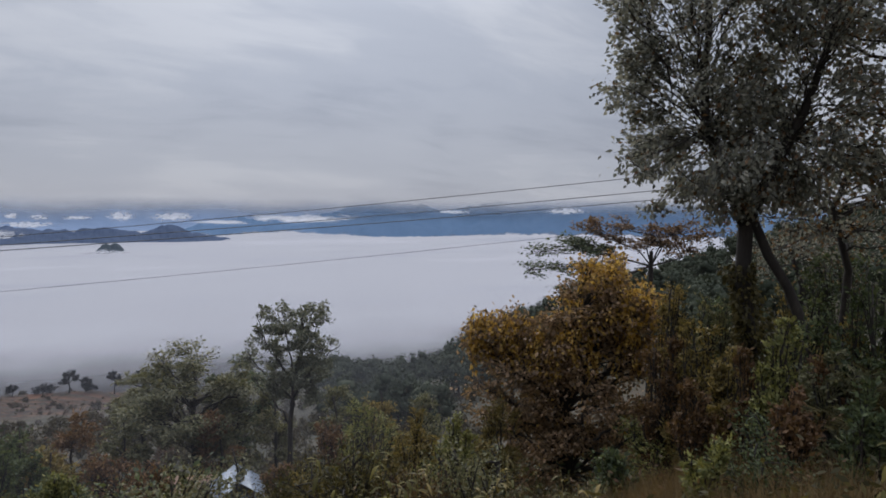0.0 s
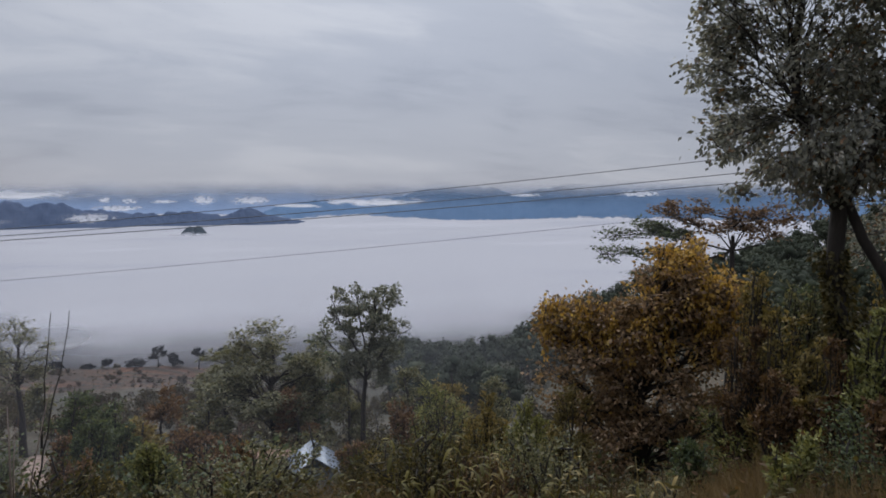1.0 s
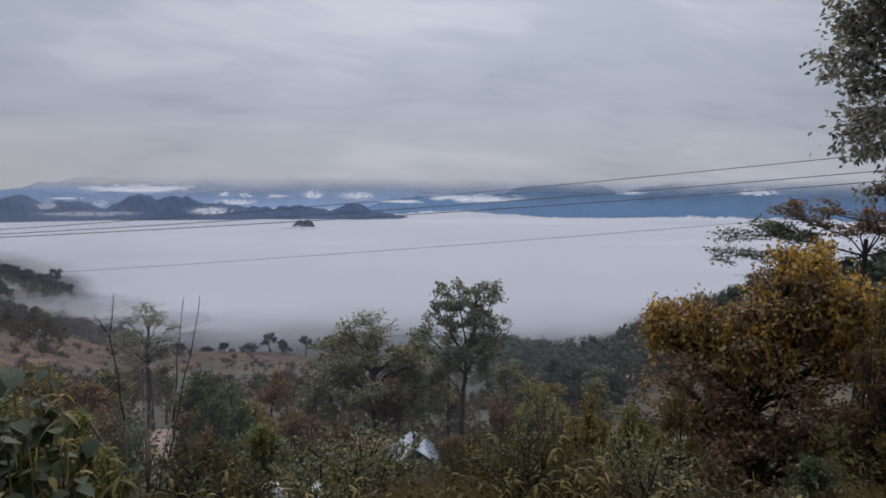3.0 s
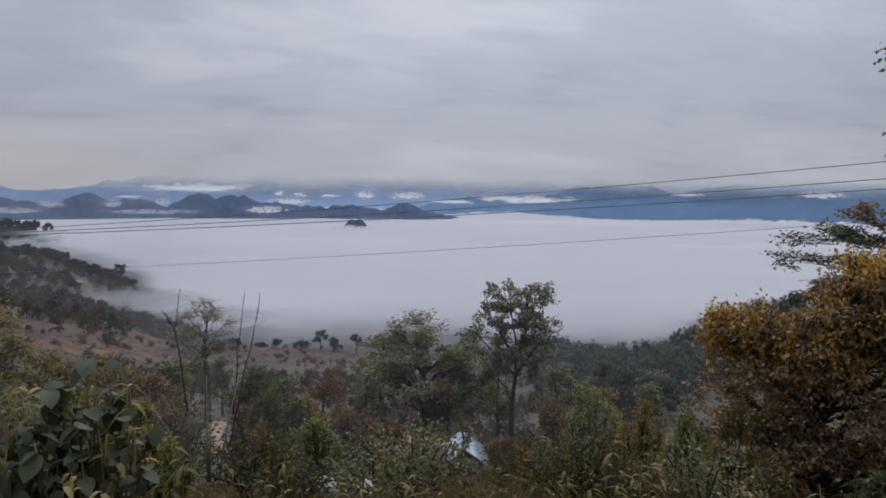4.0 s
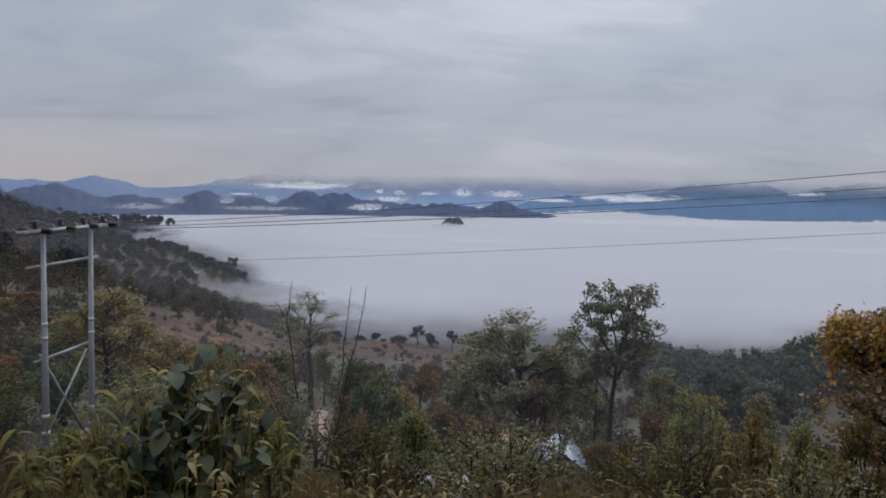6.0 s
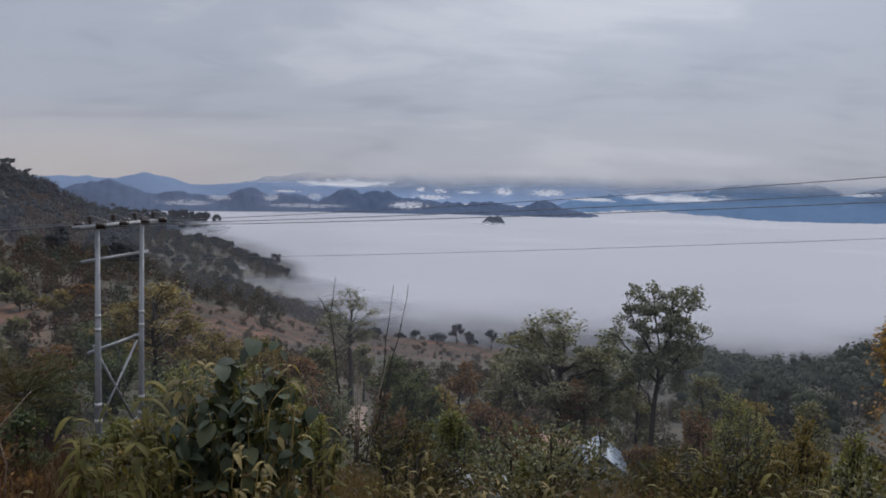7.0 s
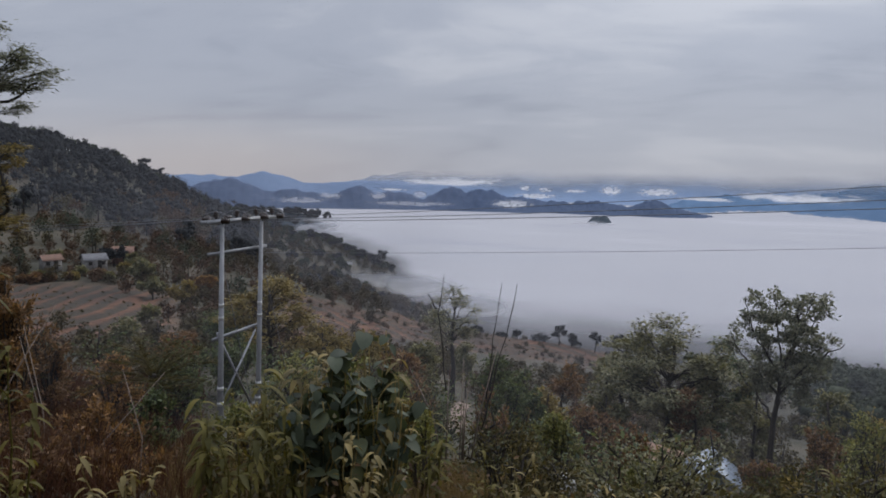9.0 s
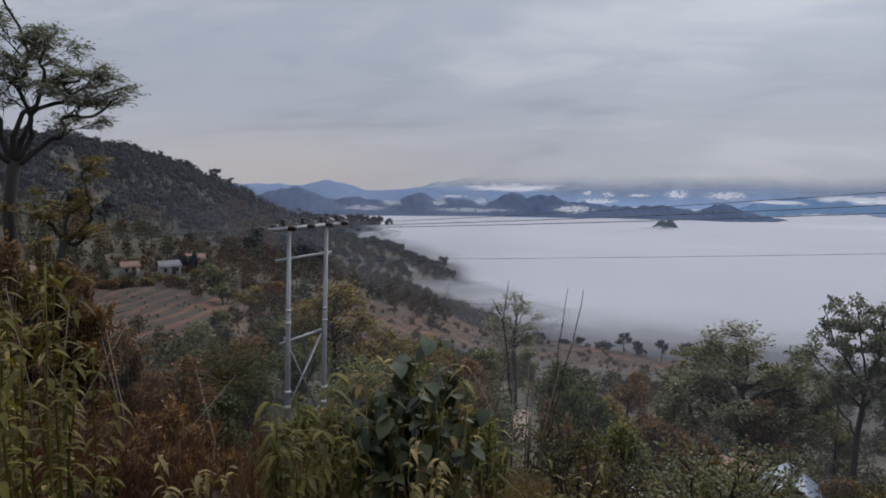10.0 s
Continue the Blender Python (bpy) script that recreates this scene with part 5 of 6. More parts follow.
def vine_bush():
    """A tree smothered in a climber: golden drapes over its crown, withered brown leaves and bare stems below."""
    reach = 19.0
    g = spot(-42.8, reach)
    top = level(reach, -4.2) - g[2]
    rng = np.random.default_rng(17)
    ac = np.array([math.cos(radians(-42.8)), math.sin(radians(-42.8)), 0])
    dp = np.array([-math.sin(radians(-42.8)), math.cos(radians(-42.8)), 0])
    cl = []
    # masses: across, below the top, half width, half height, how many clumps
    masses = ((1.15, 1.15, 1.25, 1.25, 44), (2.1, 2.2, 0.8, 1.2, 18), (-0.2, 2.3, 1.0, 0.95, 24), (-1.6, 2.2, 0.65, 0.70, 13), (-2.6, 2.25, 0.42, 0.70, 8), (0.9, 4.0, 2.1, 1.7, 40), (-1.4, 4.0, 1.4, 1.5, 28), (0.2, 6.0, 2.6, 1.5, 34))
    for cx, down, rx, rz, n in masses:
        for x, y, z, r in blobs_in(rng, (0, 0, 0), (rx, min(rx, 1.7), rz), n, 0.5):
            cl.append((*(ac * (cx + x) + dp * y + [0, 0, top - down + z]), r))
    tr = [(0, 0, -0.3), (0.1, 0, top * 0.2), (-0.1, 0, top * 0.5), (0.1, 0, top * 0.75)]

    def golden(c, r):
        patch = np.array([noise.noise(Vector(p) * 1.1) + 0.6 * noise.noise(Vector(p) * 3.1) for p in c])
        crest = (c[:, 2] - top) / 2.6 + 0.62
        return r.random(len(c)) < np.clip((crest - 0.06 + patch * 0.9) * 1.6, 0.012, 0.8)
    e = tree("vine_covered_tree", g, 18, "round tree smothered in golden-brown climbing vine", "tree", tr, 0.2, cl, VINE_DARK, twigs=8, per_twig=23, length=0.135, width=0.09, droop=0.9, spread=0.30, extra=(LEAF_GOLD, 0.5, golden))
    # strands that hang down over the face of the crown
    lp, cords = [], []
    for k in range(80):
        cx, down, rx, rz, _ = masses[rng.integers(0, 5)]
        a, lift = rng.uniform(-2.6, -0.5), rng.uniform(0.0, 0.9)
        skin = math.sqrt(1 - lift * lift) * 1.08
        p = ac * (cx + math.cos(a) * rx * skin) + dp * (math.sin(a) * min(rx, 1.7) * skin) + [0, 0, top - down + lift * rz]
        fall = rng.uniform(0.35, 1.5)
        out = ac * math.cos(a) + dp * math.sin(a)
        path = p + out * (0.12 * np.sin(np.linspace(0, 1.6, 5)))[:, None] - np.array([0, 0, 1]) * np.linspace(0, fall, 5)[:, None] + rng.normal(0, 0.035, (5, 3))
        cords.append(tube(path, 0.008, 3))
        t = rng.uniform(0, 4, int(fall * 26)) * 0.999
        i = t.astype(int)
        lp.append(path[i] + (path[i + 1] - path[i]) * (t - i)[:, None] + rng.normal(0, 0.055, (len(t), 3)))
    lp = np.concatenate(lp)
    part("hanging_strand", mesh_from("vine_strands", *leaves(rng, lp, np.broadcast_to([0, 0, -0.6], lp.shape), 0.14, 0.09, 0.8), LEAF_GOLD), e, "golden hanging strands of the vine")
    # bare stems on its flank
    twigs = []
    for k in range(16):
        x0, y0 = rng.uniform(0.6, 3.4), rng.uniform(-1.6, 0.4)
        a = ac * x0 + dp * y0 + [0, 0, rng.uniform(-0.2, 1.2)]
        b = a + ac * rng.normal(0.2, 0.6) + dp * rng.normal(0, 0.3) + [0, 0, rng.uniform(1.6, 3.6)]
        twigs.append(tube(bend(a, b, 0.2, 7, 0.08, rng), np.linspace(0.026, 0.008, 7), 5))
    part("bare_stem", mesh_from("vine_bare_stems", *merge(twigs + cords), BARK, True), e)


vine_bush()


def umbrella_tree():
    g = spot(-49.5, 27)
    rng = np.random.default_rng(19)
    ac = np.array([math.cos(radians(-49.5)), math.sin(radians(-49.5)), 0])
    fork = level(27, -4.55) - g[2]
    e = empty("umbrella_tree", g, "flat-topped tree with layered thin brownish leaves", "tree")
    wood, brown, dark = [tube([(0, 0, -0.3), (0.1, 0, fork * 0.5), (0, 0, fork), (0, 0, fork + 0.5)], [0.2, 0.14, 0.09, 0.07], 8)], [], []
    # limbs spread low from the fork and carry flat sprays
    for ways, bunch, n in ((((-0.6, 0.5), (-1.7, 1.1), (-2.7, 1.45)), brown, 10), (((-0.05, 0.6), (-0.5, 1.1), (-1.2, 1.5)), brown, 9), (((0.4, 0.6), (0.8, 0.95), (1.3, 1.35)), brown, 9), (((0.7, 0.3), (1.5, 0.75), (2.5, 1.3)), brown, 10), (((0.2, 0.6), (0.3, 1.0), (0.1, 1.5)), brown, 8),
                           (((-1.4, 0.2), (-3.2, 0.5), (-4.4, 0.35)), dark, 12), (((-1.4, -0.5), (-3.4, -0.3), (-4.9, -0.45)), dark, 13), (((-1.4, 0.2), (-2.6, 0.6), (-3.3, 0.7)), dark, 9), (((-1.2, -0.8), (-2.4, -0.9), (-3.6, -0.9)), dark, 9)):
        pts = np.array([[0, 0, fork - 0.1]] + [list(ac * x + [0, rng.normal(0, 0.5), fork + z]) for x, z in ways])
        fine = np.concatenate([pts[i] + (pts[i + 1] - pts[i]) * np.linspace(0, 1, 3, endpoint=False)[:, None] for i in range(3)] + [pts[-1:]])
        cl = [(*(fine[rng.integers(4, 10)] + rng.normal(0, 0.38, 3) * [1, 1, 0.35] + [0, 0, 0.12]), 0.45) for _ in range(n)]
        w, lv = grow(rng, fine, 0.032, cl, twigs=7, per_twig=11, length=0.17, width=0.085, twig_r=0.007, flat=0.55, droop=0.15, squash=0.42, spread=0.30, limb_size=0.4)
        wood.append(w)
        bunch.append(lv)
    part("trunk", mesh_from("umbrella_trunk", *merge(wood), BARK, True), e)
    part("crown", mesh_from("umbrella_crown", *merge(brown), LEAF_RUST), e)
    part("crown", mesh_from("umbrella_crown", *merge(dark), LEAF_DARK), e, "dark green layered sprays of leaves")


umbrella_tree()


def crooked_tree(bearing, reach, fork, limbs, seed, label, tufts, per, leaf, r0, tuft=0.55):
    """A tree with a stout trunk and bent limbs. limbs: for each, ways across and up from the fork."""
    g = spot(bearing, reach)
    rng = np.random.default_rng(seed)
    ac = np.array([math.cos(radians(bearing)), math.sin(radians(bearing)), 0])
    f = level(reach, fork) - g[2]
    e = empty("crooked_tree", g, label, "tree")
    wood, lp = [tube([(0.1, 0, -0.3), ac * 0.22 + [0, 0, f * 0.25], ac * 0.02 + [0, 0, f * 0.45], ac * -0.16 + [0, 0, f * 0.65], ac * -0.20 + [0, 0, f * 0.82], (0, 0, f)], np.array([1.4, 1.05, 0.95, 1.05, 0.85, 0.9]) * r0, 10)], []
    crowns = []
    for way in limbs:
        pts = np.array([ac * x + [0, rng.normal(0, 0.25), f + z] for x, z in way])
        pts[0] = (0, 0, f - 0.1)
        fine = np.concatenate([pts[:1]] + [pts[i] + (pts[i + 1] - pts[i]) * np.linspace(0.34, 1, 3)[:, None] for i in range(len(pts) - 1)])
        fine[1:-1] += rng.normal(0, min(0.06, tuft * 0.13), fine[1:-1].shape)
        cl = [(*(fine[rng.integers(len(fine) // 2, len(fine))] + rng.normal(0, tuft, 3) * [1, 1, 0.6] + [0, 0, tuft * 0.35]), tuft) for _ in range(tufts)]
        w, lv = grow(rng, fine, r0 * 0.46, cl, twigs=8, per_twig=per, length=0.15, width=0.042, flat=0.6, droop=0.4, squash=0.45, twig_r=0.006, limb_size=0.5)
        wood.append(w)
        crowns.append(lv)
    part("trunk", mesh_from("crooked_trunk", *merge(wood), GREY_BARK, True), e)
    part("crown", mesh_from("crooked_crown", *merge(crowns), leaf), e)


crooked_tree(47.3, 21, 1.2, [[(0, 0), (0.36, 0.73), (0.45, 1.3), (0.5, 2.0), (0.4, 2.9), (0.2, 4.4)], [(0, 0), (0.36, 0.73), (0.5, 1.45), (1.0, 1.75), (1.3, 2.1), (1.8, 2.45)], [(0, 0), (0.64, 0.45), (1.1, 0.82), (1.27, 1.2), (1.55, 1.4), (2.5, 1.85)], [(0, 0), (-0.3, 0.75), (-0.45, 1.5), (-0.5, 2.9), (-0.3, 4.5)], [(0, 0), (0.3, 0.9), (0.7, 1.9), (0.8, 2.7), (1.0, 3.4)], [(0, 0), (-0.8, 0.6), (-1.6, 1.5), (-2.4, 2.6)]], 23, "tree with crooked dark limbs and layered feathery foliage", 15, 20, LEAF_PALE, 0.17, 0.42)
crooked_tree(44.4, 20, -4.6, [[(0, 0), (-0.32, 0.35), (-0.40, 0.7), (-0.62, 1.0)], [(0, 0), (0.12, 0.5), (0.10, 0.85), (0.22, 1.35)], [(0, 0), (0.36, 0.42), (0.62, 0.75), (0.74, 1.1), (0.6, 1.45), (0.62, 1.8), (0.98, 2.15)], [(0, 0), (0.15, -0.2), (0.35, 0.1), (0.5, 0.42)]], 24, "lopped knobbly tree with tufts of leaves along its limbs", 8, 12, LEAF_OLIVE, 0.12, 0.24)

# ---- the twin-pole power line ----
TOP_R, TOP_L = np.array([-8.73, 18.34, 0.20]), np.array([-9.03, 16.55, 0.30])
POLE_R, POLE_L = np.array([-8.93, 18.25, 0.0]), np.array([-9.19, 16.45, 0.0])
for foot in (POLE_R, POLE_L):
    foot[2] = float(height(foot[0], foot[1]))


def power_poles():
    e = empty("power_pole", (0, 0, 0), "twin grey steel pole carrying a crossarm with insulators", "power pole")
    for foot, top in ((POLE_L, TOP_L), (POLE_R, TOP_R)):
        foot = foot - [0, 0, 0.4]
        p = part("pole", mesh_from("pole", *tube([foot, foot * 0.55 + top * 0.45, top], [0.108, 0.08, 0.055], 12), STEEL, True), e)
        for k in (0.355, 0.41, 0.66, 0.705):
            c = foot * (1 - k) + top * k
            part("joint_band", mesh_from("joint_band", *tube([c - [0, 0, 0.05], c + [0, 0, 0.05]], [0.114 - 0.06 * k, 0.114 - 0.06 * k], 12), BAND, True), p)
    along = (TOP_R - TOP_L)
    span = np.linalg.norm(along)
    d = along / span
    flatd = np.array([d[0], d[1], 0]) / np.hypot(d[0], d[1])
    nrm = np.array([-flatd[1], flatd[0], 0])
    rot = np.stack([flatd, nrm, [0, 0, 1]], 1)
    mid = (TOP_L + TOP_R) / 2
    for s in (-1, 1):
        part("crossarm", mesh_from("crossarm", *box(mid + nrm * 0.10 * s + [0, 0, 0.02], (span + 1.5, 0.05, 0.10), rot), STEEL), e)
    base_mid = (POLE_L + POLE_R) / 2
    hgt = mid[2] - base_mid[2]
    for k, over in ((0.89, 0.9), (0.585, 0.45), (0.27, 0.3)):
        c = base_mid * (1 - k) + mid * k
        part("brace", mesh_from("brace", *box(c + nrm * 0.11, (span + over, 0.045, 0.085), rot), STEEL), e)
    k0, k1 = 0.27, 0.585
    for a, b in (((POLE_L, TOP_L), (POLE_R, TOP_R)), ((POLE_R, TOP_R), (POLE_L, TOP_L))):
        p0 = a[0] * (1 - k0) + a[1] * k0 + nrm * 0.13
        p1 = b[0] * (1 - k1) + b[1] * k1 + nrm * 0.13
        part("diagonal_brace", mesh_from("diagonal_brace", *tube([p0, p1], 0.032, 6), STEEL), e)
    tips = []
    for k in (-0.5, -0.12, 0.27, 0.62):
        c = mid + flatd * (span + 0.9) * k * 0.86 + [0, 0, 0.09]
        rings = [(0, 0.03), (0.05, 0.03), (0.055, 0.085), (0.09, 0.07), (0.095, 0.05), (0.10, 0.08), (0.135, 0.065), (0.14, 0.04), (0.145, 0.07), (0.19, 0.045), (0.22, 0.02)]
        part("insulator", mesh_from("insulator", *tube([c + [0, 0, z] for z, _ in rings], [r for _, r in rings], 10), PORCELAIN, True), e, "dark brown porcelain insulator")
        for s in (-1, 1):
            q = c + nrm * 0.16 * s + [0, 0, -0.03]
            disc = [(0, 0.02), (0.06, 0.10), (0.10, 0.03), (0.14, 0.10), (0.18, 0.03), (0.22, 0.10), (0.26, 0.02)]
            part("strain_insulator", mesh_from("strain_insulator", *tube([q + nrm * s * z for z, _ in disc], [r for _, r in disc], 8), PORCELAIN, True), e, "dark brown strain insulator")
        jump = [c + nrm * 0.42 * s * u + [0, 0, 0.16 * (1 - u * u) + 0.05] for s, u in ((-1, 1), (-1, .5), (1, 0), (1, .5), (1, 1))]
        part("jumper_wire", mesh_from("jumper_wire", *tube(jump, 0.012, 4), CABLE), e)
        tips.append((c + nrm * 0.42 + [0, 0, -0.03], c - nrm * 0.42 + [0, 0, -0.03]))
    return tips, nrm, base_mid, mid


TIPS, ACROSS, BASE_MID, TOP_MID = power_poles()


def wire(a, b, sag, label, r=0.0075):
    t = np.linspace(0, 1, 60)[:, None]
    p = np.asarray(a) * (1 - t) + np.asarray(b) * t
    p[:, 2] -= (4 * t * (1 - t))[:, 0] * sag
    ob = new("power_cable", mesh_from("power_cable", *tube(p, r, 5), CABLE, True))
    tagged(ob, label, "cable", "power cables")


END = (28.0 * math.sin(radians(86)), 28.0 * math.cos(radians(86)))
for tip, z, sag in ((TIPS[3], 4.78, 0.40), (TIPS[1], 4.2, 0.38), (TIPS[0], 3.85, 0.36)):
    wire(tip[1], (*END, z), sag, "thin overhead power cable strung across the valley view")
wire(np.array([*(BASE_MID * 0.11 + TOP_MID * 0.89)[:2], -0.66]), (*END, 3.5), 0.31, "thin low overhead cable strung from the poles", 0.004)
for tip, z in ((TIPS[0], -1.35), (TIPS[1], -1.15), (TIPS[3], -0.85)):
    wire(tip[0], bearing_point(78, 40, z), 0.28, "thin overhead power cable running along the hillside")
for (f, t, k0, b, r) in ((POLE_L, TOP_L, 0.87, 24.0, 18.0), (POLE_R, TOP_R, 0.88, 20.5, 20.0)):
    wire(t * k0 + f * (1 - k0), spot(b, r), 0.05, "slanting stay wire of the pole", 0.008)

# ---- huts, houses and the footpath ----
WHITEWASH = solid("whitewashed_wall", [(0.3, (0.16, 0.155, 0.15)), (0.7, (0.30, 0.29, 0.28))], 1.5, 0.9, bump=0.1)
MUD_WALL = solid("mud_wall", [(0.3, (0.20, 0.11, 0.08)), (0.7, (0.36, 0.22, 0.17))], 1.5, 0.95, bump=0.2)
TIN_BLUE = solid("pale_blue_tin", [(0.3, (0.15, 0.185, 0.235)), (0.7, (0.27, 0.31, 0.365))], 1.2, 0.45, 0.2, 0.1)
TIN_RUST = solid("rusty_tin", [(0.3, (0.10, 0.052, 0.034)), (0.7, (0.21, 0.115, 0.075))], 1.2, 0.7, 0.1, 0.1)
TIN_GREY = solid("grey_tin", [(0.3, (0.085, 0.085, 0.09)), (0.7, (0.16, 0.16, 0.17))], 1.2, 0.75, 0.0, 0.1)
DARK_GAP = solid("dark_doorway", [(0.3, (0.015, 0.013, 0.012)), (0.7, (0.03, 0.026, 0.022))], 2.0, 0.9)
PATH_EARTH = solid("trodden_earth", [(0.3, (0.17, 0.115, 0.09)), (0.7, (0.30, 0.22, 0.175))], 0.8, 0.95, bump=0.3)
STONE = solid("pale_stone", [(0.3, (0.34, 0.34, 0.33)), (0.7, (0.58, 0.58, 0.57))], 2.0, 0.85, bump=0.4)


def sheet_roof(w, d, rise, over, ribs, name, mat, side):
    """One slope of a corrugated roof with real ridges."""
    n = ribs * 4
    x = np.linspace(-w / 2 - over, w / 2 + over, n + 1)
    wavy = 0.02 * np.cos(np.arange(n + 1) * np.pi / 2)
    rows = []
    for t, lift in ((0, 0), (1, 0), (1, -0.03), (0, -0.03)):
        y = side * (d / 2 + over) * t
        z = rise * (1 - t * (d / 2 + over) / (d / 2))
        rows.append(np.stack([x, np.full(n + 1, y), z + wavy + lift], -1))
    v = np.concatenate(rows)
    i = np.arange(n)
    f = np.concatenate([np.stack([i + k * (n + 1), i + 1 + k * (n + 1), i + 1 + ((k + 1) % 4) * (n + 1), i + ((k + 1) % 4) * (n + 1)], -1) for k in range(4)])
    return mesh_from(name, v, f, mat)


def hut(bearing, reach, turn, w, d, h, rise, wall, roof, label, lift=0.0, windows=1, group=""):
    g = spot(bearing, reach, lift)
    e = empty("hut", g, label, "house", group, rz=radians(turn))
    t = 0.18
    for c, s in (((0, d / 2 - t / 2, h / 2 - 0.3), (w, t, h + 0.6)), ((0, -d / 2 + t / 2, h / 2 - 0.3), (w, t, h + 0.6)), ((w / 2 - t / 2, 0, h / 2 - 0.3), (t, d - 2 * t, h + 0.6)), ((-w / 2 + t / 2, 0, h / 2 - 0.3), (t, d - 2 * t, h + 0.6))):
        part("wall", mesh_from("hut_wall", *box(c, s), wall), e)
    for s in (-1, 1):
        v = np.array([(s * (w / 2 - 0.02), -d / 2, h), (s * (w / 2 - 0.02), d / 2, h), (s * (w / 2 - 0.02), 0, h + rise), (s * (w / 2 - t), -d / 2, h), (s * (w / 2 - t), d / 2, h), (s * (w / 2 - t), 0, h + rise)])
        part("gable", mesh_from("hut_gable", v, np.array([(0, 1, 2), (3, 5, 4), (0, 2, 5), (0, 5, 3), (1, 4, 5), (1, 5, 2)]), wall), e)
        r = part("roof", sheet_roof(w, d, rise, 0.35, int(w * 3), "hut_roof", roof, s), e)
        r.location = (0, 0, h + 0.05)
    part("door", mesh_from("hut_door", *box((w * 0.15, -d / 2 - 0.02, 0.95), (0.85, 0.06, 1.9)), DARK_GAP), e, "dark wooden door")
    for k in range(windows):
        x = -w * 0.28 + k * w * 0.62
        win = part("window", mesh_from("hut_window", *box((x, -d / 2 - 0.015, h * 0.6), (0.75, 0.05, 0.8)), DARK_GAP), e)
        part("sill", mesh_from("hut_sill", *box((x, -d / 2 - 0.05, h * 0.6 - 0.44), (0.9, 0.12, 0.07)), wall), win)
    return e


hut(-14.25, 27.5, -100, 1.5, 1.5, 1.55, 0.52, TIN_BLUE, TIN_BLUE, "small shed clad in pale blue tin among trees", -0.2, 0)
hut(-11.2, 30, -30, 2.2, 2.4, 1.5, 0.6, MUD_WALL, TIN_RUST, "small red mud hut with a rusty roof", 0.2)
hut(37.3, 163, 55, 4.4, 3.4, 2.2, 1.1, WHITEWASH, TIN_GREY, "whitewashed hillside house with a grey roof", 0.4, 2, "hillside houses")
hut(35.2, 172, 20, 4.4, 3.6, 2.2, 1.2, MUD_WALL, TIN_RUST, "mud-walled hillside house with a rusty orange roof", 1.2, 2, "hillside houses")
hut(40.2, 158, 60, 3.4, 2.8, 2.1, 0.9, WHITEWASH, TIN_RUST, "small hillside house with a brown roof", 0.4, 1, "hillside houses")
hut(47.0, 150, 40, 5.0, 4.0, 2.4, 1.2, MUD_WALL, TIN_RUST, "small mud-walled house with a rusty roof", 0.4, 1, "hillside houses")


def footpath():
    n = 40
    r = np.linspace(34, 66, n)
    b = 8.5 - 1.4 * (r - 34) / 32 + 0.18 * np.sin(r * 0.35)
    x, y = -np.sin(np.radians(b)) * r, np.cos(np.radians(b)) * r
    rows = []
    for s, dz in ((-0.75, -0.15), (-0.6, 0.12), (0, 0.09), (0.6, 0.12), (0.75, -0.15)):
        xx, yy = x + s * 1.0, y + s * 0.12
        rows.append(np.stack([xx, yy, height(xx, yy) + dz], -1))
    v = np.stack(rows, 1).reshape(-1, 3)
    f = np.array([(5 * i + k, 5 * i + k + 1, 5 * i + k + 6, 5 * i + k + 5) for i in range(n - 1) for k in range(4)])
    tagged(new("footpath", mesh_from("footpath", v, f, PATH_EARTH, True)), "pinkish trodden earth footpath down the slope", "path", kind="structure")


footpath()


def boulder(bearing, reach, lift, size, seed):
    bm = bmesh.new()
    bmesh.ops.create_icosphere(bm, subdivisions=3, radius=1.0)
    for v in bm.verts:
        k = 1 + 0.25 * noise.noise(v.co * 1.3 + Vector((seed, 0, 0))) + 0.1 * noise.noise(v.co * 3.7)
        v.co = Vector((v.co.x * size[0], v.co.y * size[1], v.co.z * size[2])) * k
    me = bpy.data.meshes.new("boulder")
    bm.to_mesh(me)
    bm.free()
    me.materials.append(STONE)
    ob = new("boulder", me)
    ob.location = spot(bearing, reach, lift)
    tagged(ob, "pale grey boulder among the scrub", "boulder", "boulders")


boulder(-5.5, 20.5, 0.50, (0.34, 0.42, 0.42), 3)
boulder(-1.6, 20.3, 0.62, (0.50, 0.40, 0.38), 8)

# ---- more shrubs to clothe the slope ----


